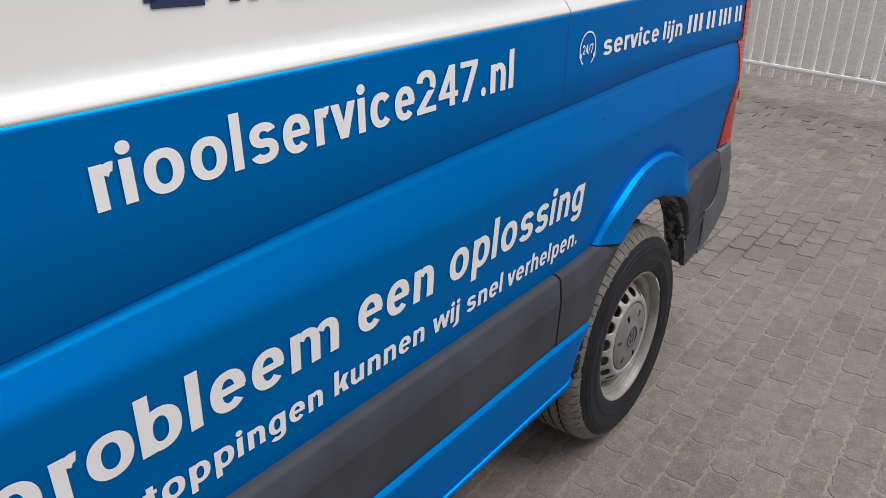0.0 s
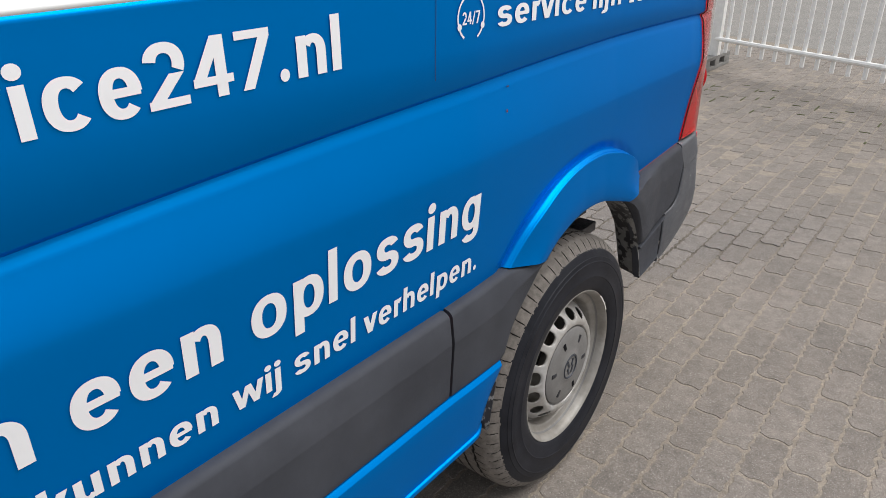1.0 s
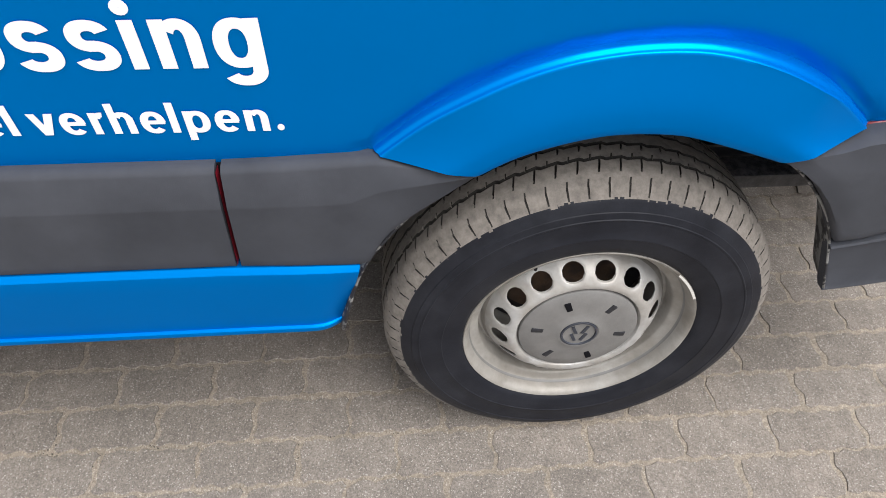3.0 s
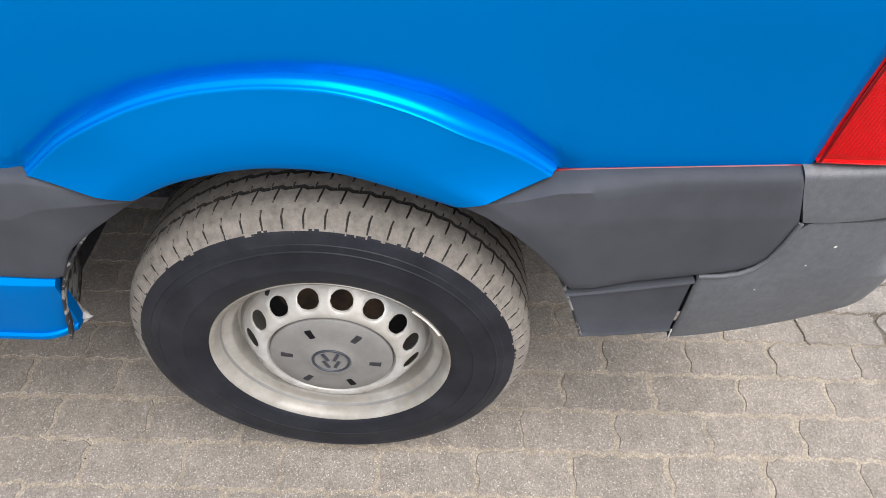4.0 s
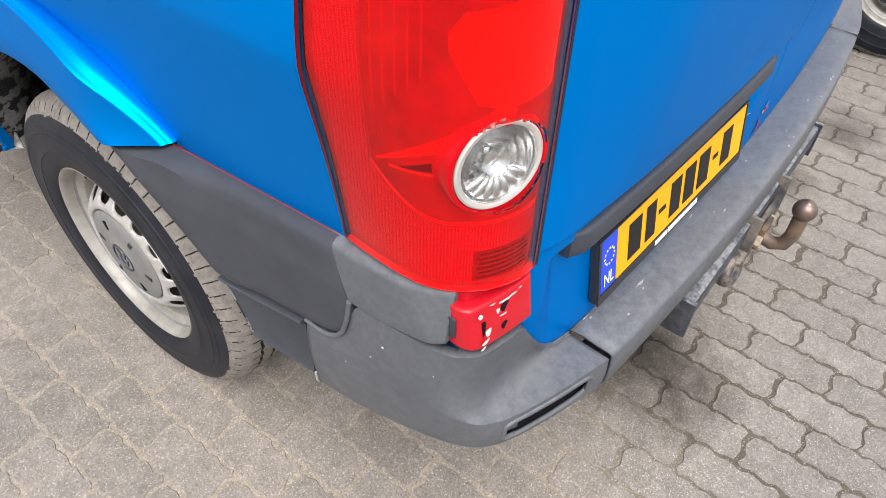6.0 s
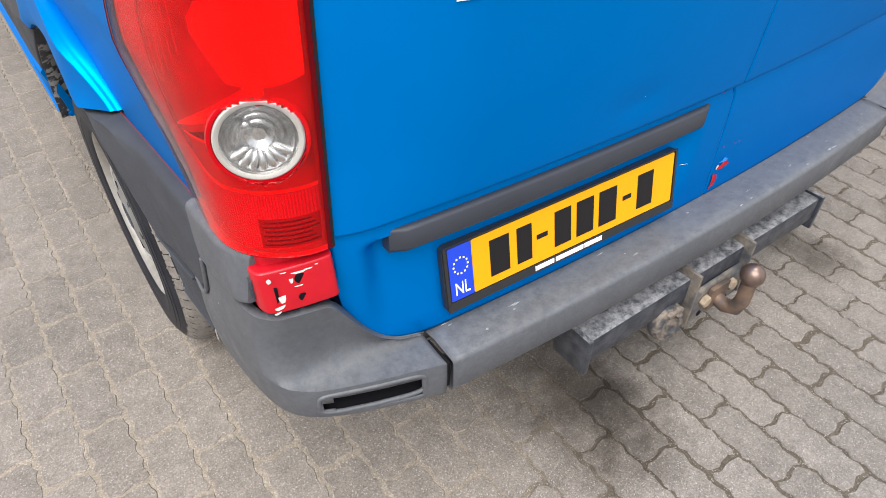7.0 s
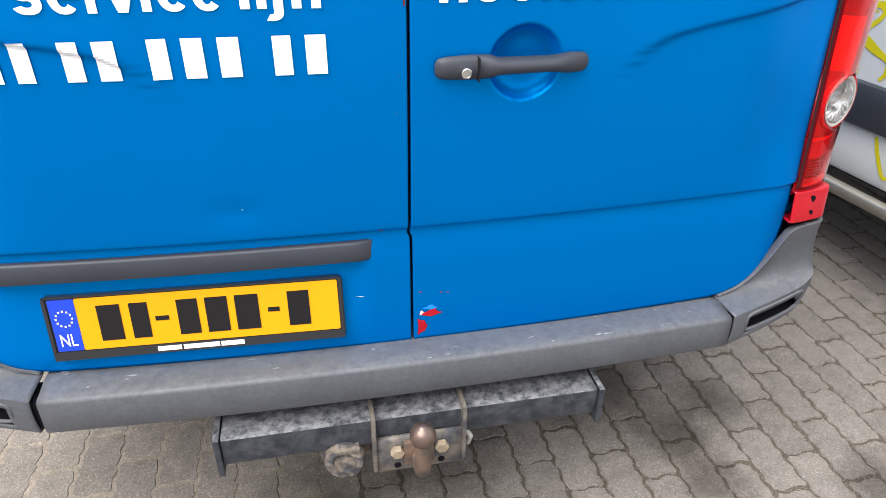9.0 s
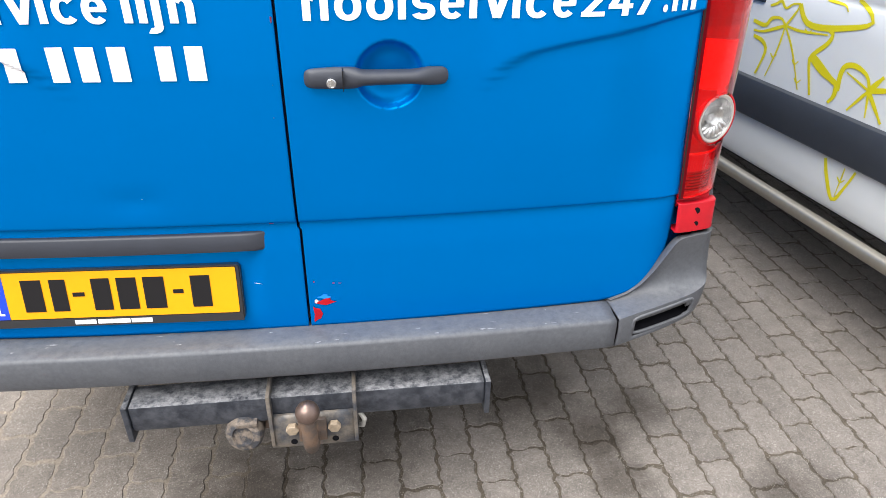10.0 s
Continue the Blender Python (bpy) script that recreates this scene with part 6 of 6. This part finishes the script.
bmesh.ops.recalc_face_normals(ball, faces=ball.faces)
part("ball", ball, BALLSTEEL, tow, "worn brown steel ball", smooth=60)
sock = Matrix.Translation((0.146, 0.990, 0.360)) @ Euler((0, radians(-12), radians(82))).to_matrix().to_4x4() @ Matrix.Scale(1.08, 4)
part("socket", capped([(0.030, 0.0), (0.034, 0.010), (0.034, 0.040), (0.039, 0.044), (0.0395, 0.056), (0.035, 0.064), (0.022, 0.067), (0.020, 0.060), (0.012, 0.060)], 22, m=sock), SOCKET, tow, "grimy round trailer socket", smooth=35)
part("socket_plate", box(0.098, 0.172, 1.005, 1.011, 0.345, 0.418, bev=0.002), RUST, tow, "rusty bent socket plate")
part("socket_lid", box(0.122, 0.168, 1.010, 1.060, 0.398, 0.408, bev=0.003), SOCKET, tow)
part("cable", tube([(-0.098, 1.03, 0.40), (-0.112, 1.035, 0.375), (-0.108, 1.03, 0.352), (-0.096, 1.02, 0.345)], 0.006, 8), BEZEL, tow)

# ---- the white van parked beside it ----
white_van = thing("panel_van", "white panel van with yellow line drawings and steel side tube", "van")
V2 = Matrix.Translation((-1.775, 0, 0)) @ Matrix.Rotation(math.atan2(0.13, 0.9915), 4, "Z")


def v2(u, z, proud=0.0):
    """A point on the white van's near flank, u metres along it."""
    off = float(np.interp(z, (0.40, 0.44, 0.60, 0.75, 0.90, 1.08, 1.10, 1.12, 1.4, 1.8, 2.3, 2.5), (-0.02, -0.004, 0.0, 0.0, 0.004, 0.004, -0.004, 0.0, -0.004, -0.03, -0.12, -0.30)))
    return V2 @ Vector((off + proud, u, z))


US = np.linspace(-4.2, 1.5, 40)
part("side_panel", grid([[v2(u, z) for u in US] for z in (0.405, 0.41, 0.44, 0.50, 0.60, 0.75, 0.90, 1.0, 1.08, 1.09, 1.10, 1.11, 1.12, 1.2, 1.4, 1.6, 1.8, 2.05, 2.3, 2.42, 2.5)], outward=(1, 0, 0)),
     VANWHITE, white_van, "glossy white side panel", solid=0.008, smooth=50)
part("body_shell", box(-2.0, -0.32, -4.2, 1.48, 0.50, 2.50, m=V2, bev=0.05), VANWHITE, white_van, "plain white body")
part("body_shell", box(-2.0, -0.035, -4.19, 1.47, 0.52, 1.80, m=V2, bev=0.02), VANWHITE, white_van, "plain white lower body")
part("floor_pan", box(-1.9, -0.06, -4.1, 1.4, 0.42, 0.52, m=V2), UNDER, white_van)
rows = [[v2(u, 0.597 + 0.153 * t, o) for u in US] for t, o in ((0.0, 0.0), (0.0, 0.012), (0.04, 0.018), (0.45, 0.026), (0.85, 0.022), (0.96, 0.016), (1.0, 0.004), (1.0, 0.0))]
part("side_moulding", grid(rows, outward=(1, 0, 0)), SLATE, white_van, "wide charcoal plastic side moulding", smooth=35)
part("sill_seam", grid([[v2(u, z, 0.003) for u in US] for z in (0.406, 0.412)], outward=(1, 0, 0)), INK, white_van)
side_tube = tube([V2 @ Vector((0.045, u, 0.372)) for u in np.linspace(-2.2, 0.75, 12)], 0.026, 16)
part("side_tube", side_tube, CHROME, white_van, "brushed steel side tube", smooth=60)
for u in (-1.9, -0.7, 0.6):
    part("tube_bracket", box(-0.10, 0.04, u - 0.02, u + 0.02, 0.375, 0.43, m=V2), UNDER, white_van)
for u in (1.02, -3.2):
    for off, turn in ((-0.03, 0), (-1.9, 180)):
        w = copy_thing(first, V2 @ pose(off, u, 0.3583, 0, 0, turn))
        w.parent = white_van
# drawn flowers and leaves
FLOWER = [([(-0.401, 0.956), (-0.33, 0.952), (-0.303, 0.982), (-0.253, 0.991), (-0.222, 0.971)], 0.016), ([(-0.222, 0.971), (-0.186, 1.026), (-0.174, 1.057)], 0.010),
          ([(-0.327, 1.025), (-0.3, 1.035), (-0.271, 1.05), (-0.243, 1.03), (-0.21, 1.05), (-0.174, 1.057)], 0.011), ([(-0.222, 0.971), (-0.329, 0.929), (-0.388, 0.922)], 0.013),
          ([(-0.38, 0.902), (-0.324, 0.893), (-0.296, 0.863), (-0.313, 0.8), (-0.327, 0.764)], 0.016), ([(-0.222, 0.971), (-0.233, 0.883), (-0.268, 0.769)], 0.009),
          ([(-0.222, 0.971), (-0.154, 0.891), (-0.083, 0.768)], 0.009), ([(-0.222, 0.971), (-0.141, 0.968), (-0.012, 0.981)], 0.010)]
# leaf edges between the flowers
EDGES = [([(-0.174, 1.057), (-0.148, 1.019), (-0.105, 0.997), (-0.015, 1.003), (0.116, 1.034), (0.155, 1.055), (0.136, 1.081), (0.072, 1.112)], 0.022),
         ([(-0.021, 1.002), (0.011, 0.986), (-0.006, 0.95), (-0.058, 0.899), (-0.058, 0.865), (-0.021, 0.766)], 0.017), ([(-0.058, 0.899), (0.017, 0.861), (0.085, 0.836)], 0.034),
         ([(0.085, 0.845), (0.088, 0.799), (0.069, 0.766)], 0.020), ([(0.097, 0.816), (0.091, 0.866), (0.101, 0.902), (0.144, 0.913), (0.198, 0.895), (0.224, 0.853)], 0.020),
         ([(-0.057, 1.09), (0.024, 1.086), (0.046, 1.068)], 0.009)]
# spokes of the second flower and the pointed leaf below the moulding
SPOKES = [([(0.221, 0.852), (x, z)], wide) for x, z, wide in ((0.114, 0.886, 0.008), (0.262, 0.908, 0.020), (0.330, 0.884, 0.018), (0.157, 0.767, 0.012), (0.237, 0.766, 0.010), (0.302, 0.766, 0.015))]
LEAF = [([(0.135, 0.584), (0.163, 0.522), (0.214, 0.454), (0.249, 0.517), (0.275, 0.585)], 0.016), ([(0.228, 0.581), (0.225, 0.538), (0.219, 0.472)], 0.006)]
# small barbs along the thin stems
BARBS = [([(x - 0.018, z + 0.012), (x, z), (x + 0.016, z + 0.014)], 0.007) for x, z in ((-0.247, 0.848), (-0.128, 0.852), (-0.095, 0.792), (-0.105, 0.968), (0.225, 0.528))]
for pts, wide in FLOWER + EDGES + SPOKES + LEAF + BARBS:
    c = curve_through(pts, 18) if len(pts) > 2 else np.linspace(*np.array(pts), 19)
    rows = []
    for k, p in enumerate(c):
        d = c[min(k + 1, 18)] - c[max(k - 1, 0)]
        d = d / np.hypot(*d)
        w = wide * (0.6 + 0.4 * math.sin(math.pi * min(1, 0.2 + k / 18)))
        rows.append([v2(p[0] - d[1] * w * f, p[1] + d[0] * w * f, 0.0022 + 0.00002 * k) for f in (-0.5, 0.5)])
    part("drawn_stroke", grid(rows, outward=(1, 0, 0)), VINYL, white_van, smooth=0)
part("door_catch", box(0.0, 0.012, -0.47, -0.36, 1.03, 1.06, m=V2, bev=0.004), GRIME, white_van)

# ---- fence beyond the yard ----
fence = thing("fence", "white painted steel bar fence on a concrete foot", "fence")
F0, F1 = Vector((-0.86, 6.62, 0)), Vector((4.2, 3.79, 0))
span = (F1 - F0).length
way = (F1 - F0) / span
for k in range(int(span / 0.172)):
    p = F0 + way * (0.16 + 0.172 * k)
    part("bar", tube([p + Vector((0, 0, 0.20)), p + Vector((0, 0, 1.9))], 0.022, 8), FENCEWHITE, fence)
for z in (0.335, 1.75):
    across = way.cross(Vector((0, 0, 1))) * 0.025
    part("rail", tube([F0 + across + Vector((0, 0, z)), F1 + across + Vector((0, 0, z))], 0.024, 8), FENCEWHITE, fence, "white horizontal rail")
for p in (F0, F1):
    part("post", box(p.x - 0.05, p.x + 0.05, p.y - 0.05, p.y + 0.05, 0.15, 1.95, bev=0.006), FENCEWHITE, fence, "square white post")
for p in (F0 + Vector((-0.12, 0.02, 0)), F1 + Vector((-0.12, 0.02, 0))):
    blk = thing("concrete_block", "weathered hollow concrete block under the fence post", "block", "concrete blocks", at=(p.x, p.y, 0))
    for y0, y1, z0, z1 in ((-0.43, 0.43, 0.11, 0.15), (-0.43, 0.43, 0.0, 0.04), (-0.43, -0.24, 0.04, 0.11), (-0.07, 0.07, 0.04, 0.11), (0.24, 0.43, 0.04, 0.11)):
        part("web", box(-0.16, 0.16, y0, y1, z0, z1, bev=0.004), CONCRETE, blk)
sheet = thing("sheet_panel", "grey ribbed zinc sheet standing beside the fence", "sheet")
rows = [[Vector((-1.35 - 0.02 * k, 7.35 + 0.0 * k + 0.012 * (k % 4 in (1, 2)), z)) for k in range(40)] for z in (0.0, 1.8)]
part("sheet", grid(rows, outward=(0, -1, 0)), ZINC, sheet, smooth=0, solid=0.004)

# ---- ground ----
bm = bmesh.new()
inner, outer = 9.0, 900.0
cs = [bm.verts.new((x, y, -0.0032)) for x, y in ((-outer, -outer), (outer, -outer), (outer, outer), (-outer, outer))]
bm.faces.new(cs)
ground = tagged(part("ground", bm, SAND, None, "", smooth=0), "sandy bed and joints between grey concrete pavers", "ground", kind="structure")

# loose sand that fills the joints beside the van
rows = []
for y in np.arange(-2.6, 7.4, 0.04):
    row = []
    for x in np.arange(-2.3, 4.2, 0.04):
        full = min(1.0, max(0.0, (0.42 - (y - 1.5 * x)) / 0.5, (y - 1.8) / 0.9))
        rough = math.sin(17 * x + 3 * math.sin(9 * y)) * math.sin(13 * y + 2 * math.sin(11 * x)) + 0.6 * math.sin(61 * x + 40 * y) * math.sin(53 * y - 31 * x)
        row.append(Vector((x, y, -0.0085 + 0.0067 * full + 0.0005 * rough)))
    rows.append(row)
tagged(part("sand_fill", grid(rows, outward=(0, 0, 1)), SAND, None, "", smooth=60), "pale sand washed into the paver joints", "sand", kind="stuff")
# smooth grey yard beyond the fence
bm = grid([[Vector((x, 9.2 - 0.52 * (x + 1.2) + q, -0.0015)) for x in np.linspace(-30, 40, 9)] for q in (0.0, 60.0)], outward=(0, 0, 1))
tagged(part("road", bm, YARD, None, "", smooth=0), "plain grey yard surface beyond the fence", "road", kind="structure")

ROW, LONG, X0, Y0 = 0.1060, 0.2150, 0.858, -0.685


def zig(t):
    """A trapezoid wave of height 1."""
    t = t % 1.0
    return max(-1.0, min(1.0, 1.7 * (1 - 4 * abs(t - 0.5))))


def paver_outline():
    """A toothed block: four shallow teeth along each side, a stepped S across each end; neighbours interlock."""
    pts = []
    g, amp, step = 0.0040, 0.0031, 0.0042
    hx, hy = ROW / 2 - g, LONG / 2 - g
    n, m = 16, 7
    for k in range(n):
        y = -hy + 2 * hy * (k + 0.5) / n
        pts.append((hx + amp * zig(4 * y / LONG + 0.25), y))
    for k in range(m):
        x = hx - 2 * hx * (k + 0.5) / m
        pts.append((x, hy + step * zig(1.5 * x / ROW + 0.25)))
    for k in range(n):
        y = hy - 2 * hy * (k + 0.5) / n
        pts.append((-hx + amp * zig(4 * y / LONG + 0.25), y))
    for k in range(m):
        x = -hx + 2 * hx * (k + 0.5) / m
        pts.append((x, -hy + step * zig(1.5 * x / ROW + 0.25)))
    return pts


OUT = paver_outline()


def paver_rings():
    top = [(x * 0.955, y * 0.980, 0.0) for x, y in OUT]
    rim = [(x, y, -0.0035) for x, y in OUT]
    low = [(x, y, -0.035) for x, y in OUT]
    return top, rim, low


RINGS = paver_rings()
NP = len(OUT)


def paver_mesh(wear):
    bm = bmesh.new()
    rnd = random.Random(wear)
    chip = [(rnd.uniform(-0.0026, 0.0022), rnd.uniform(-0.0026, 0.0022)) for _ in range(NP)]
    loops = [[bm.verts.new((x + c[0], y + c[1], z + (rnd.uniform(-0.0010, 0.0004) if q == 1 else 0))) for (x, y, z), c in zip(ring, chip)] for q, ring in enumerate(RINGS)]
    crown = bm.verts.new((0, 0, 0.0))
    for k in range(NP):
        bm.faces.new((loops[0][k], loops[0][(k + 1) % NP], crown))
    for a, b in zip(loops, loops[1:]):
        for k in range(NP):
            bm.faces.new((a[k], b[k], b[(k + 1) % NP], a[(k + 1) % NP]))
    bmesh.ops.recalc_face_normals(bm, faces=bm.faces)
    me = bpy.data.meshes.new("paver")
    bm.to_mesh(me)
    bm.free()
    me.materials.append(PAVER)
    return me


places = []
for i in range(-46, 40):
    x = X0 + ROW * (i + 0.5)
    for j in range(-12, 42):
        y = Y0 + LONG * (j + 0.5) + (LONG / 2 if i % 2 else 0)
        if y > 7.6 - 0.52 * (x + 1.2) + 2.0 or (y > 2.6 and x < -1.6) or (x > 2.2 and y < 0.5) or (x < -2.6):
            continue
        places.append((x, y))
places.sort(key=lambda p: min(math.hypot(p[0] - 1.05, (p[1] - 0.1) * 0.6), math.hypot(p[0] - 0.75, p[1] - 1.25), math.hypot((p[0] + 0.2) * 0.8, p[1] - 1.35)))
rnd = random.Random(5)
pavement = tagged(new("pavement"), "grey interlocking concrete pavers with sandy joints", "pavement", kind="structure")
MESHES = [paver_mesh(k) for k in range(6)]


def paver_pose(x, y):
    # flatter where sand has filled the joints
    k = 0.35 if y - 1.5 * x < 0.2 else 1.0
    return pose(x + rnd.uniform(-0.0018, 0.0018), y + rnd.uniform(-0.0028, 0.0028), k * rnd.uniform(-0.0020, 0.0015), k * rnd.uniform(-0.35, 0.35), k * rnd.uniform(-0.6, 0.6), rnd.uniform(-0.9, 0.9))


for x, y in places[:300]:
    ob = new("paver", MESHES[rnd.randrange(6)])
    ob.parent = pavement
    ob.matrix_basis = paver_pose(x, y)
# moss in the joints near the fence
bm = bmesh.new()
for x, y in places:
    if -1.3 < x < 2.4 and -0.75 < y - (5.98 - 0.53 * (x + 0.86)) < 0.2 and rnd.random() < 0.42:
        if rnd.random() < 0.5:
            box(x + ROW / 2 - 0.007, x + ROW / 2 + 0.006, y - rnd.uniform(0.02, 0.1), y + rnd.uniform(0.02, 0.1), -0.004, 0.003, bm)
        else:
            box(x - rnd.uniform(0.02, 0.05), x + rnd.uniform(0.02, 0.05), y + LONG / 2 - 0.007, y + LONG / 2 + 0.006, -0.004, 0.003, bm)
tagged(part("moss", bm, MOSS, None, "", smooth=0), "dark green moss in the paver joints", "moss", kind="stuff")
# crumbs of dark grit below the sill
gv, gf = [], []
for _ in range(420):
    q = rnd.random()
    cx, cy = (0.962 + rnd.gauss(0, 0.03), rnd.uniform(-1.6, -0.30)) if q < 0.7 else (0.90 + rnd.gauss(0, 0.05), rnd.uniform(-1.4, 0.7))
    if q > 0.3:
        cy = Y0 + LONG / 2 * round((cy - Y0) / (LONG / 2)) + rnd.gauss(0, 0.012)
    r, b = rnd.uniform(0.0008, 0.0024), len(gv)
    spin = rnd.uniform(0, 2)
    gv += [(cx + r * math.cos(spin + 2.1 * k), cy + r * math.sin(spin + 2.1 * k), -0.002) for k in range(3)] + [(cx, cy, r * 1.3)]
    gf += [(b, b + 1, b + 3), (b + 1, b + 2, b + 3), (b + 2, b, b + 3)]
grit = bpy.data.meshes.new("grit")
grit.from_pydata(gv, [], gf)
grit.materials.append(GRIT)
tagged(new("grit", grit), "dark loose grit below the sill", "grit", kind="stuff")
vs, fs = [], []
for x, y in places[300:]:
    m = paver_pose(x, y)
    b = len(vs)
    vs += [tuple(m @ v.co) for v in MESHES[rnd.randrange(6)].vertices]
    fs += [(b + k, b + (k + 1) % NP, b + 3 * NP) for k in range(NP)]
    for q in (0, NP):
        fs += [(b + q + k, b + q + NP + k, b + q + NP + (k + 1) % NP, b + q + (k + 1) % NP) for k in range(NP)]
me = bpy.data.meshes.new("paver_field")
me.from_pydata(vs, [], fs)
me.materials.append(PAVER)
field = new("paver_field", me)
field.parent = pavement
tagged(field, "further grey concrete pavers", kind="stuff")
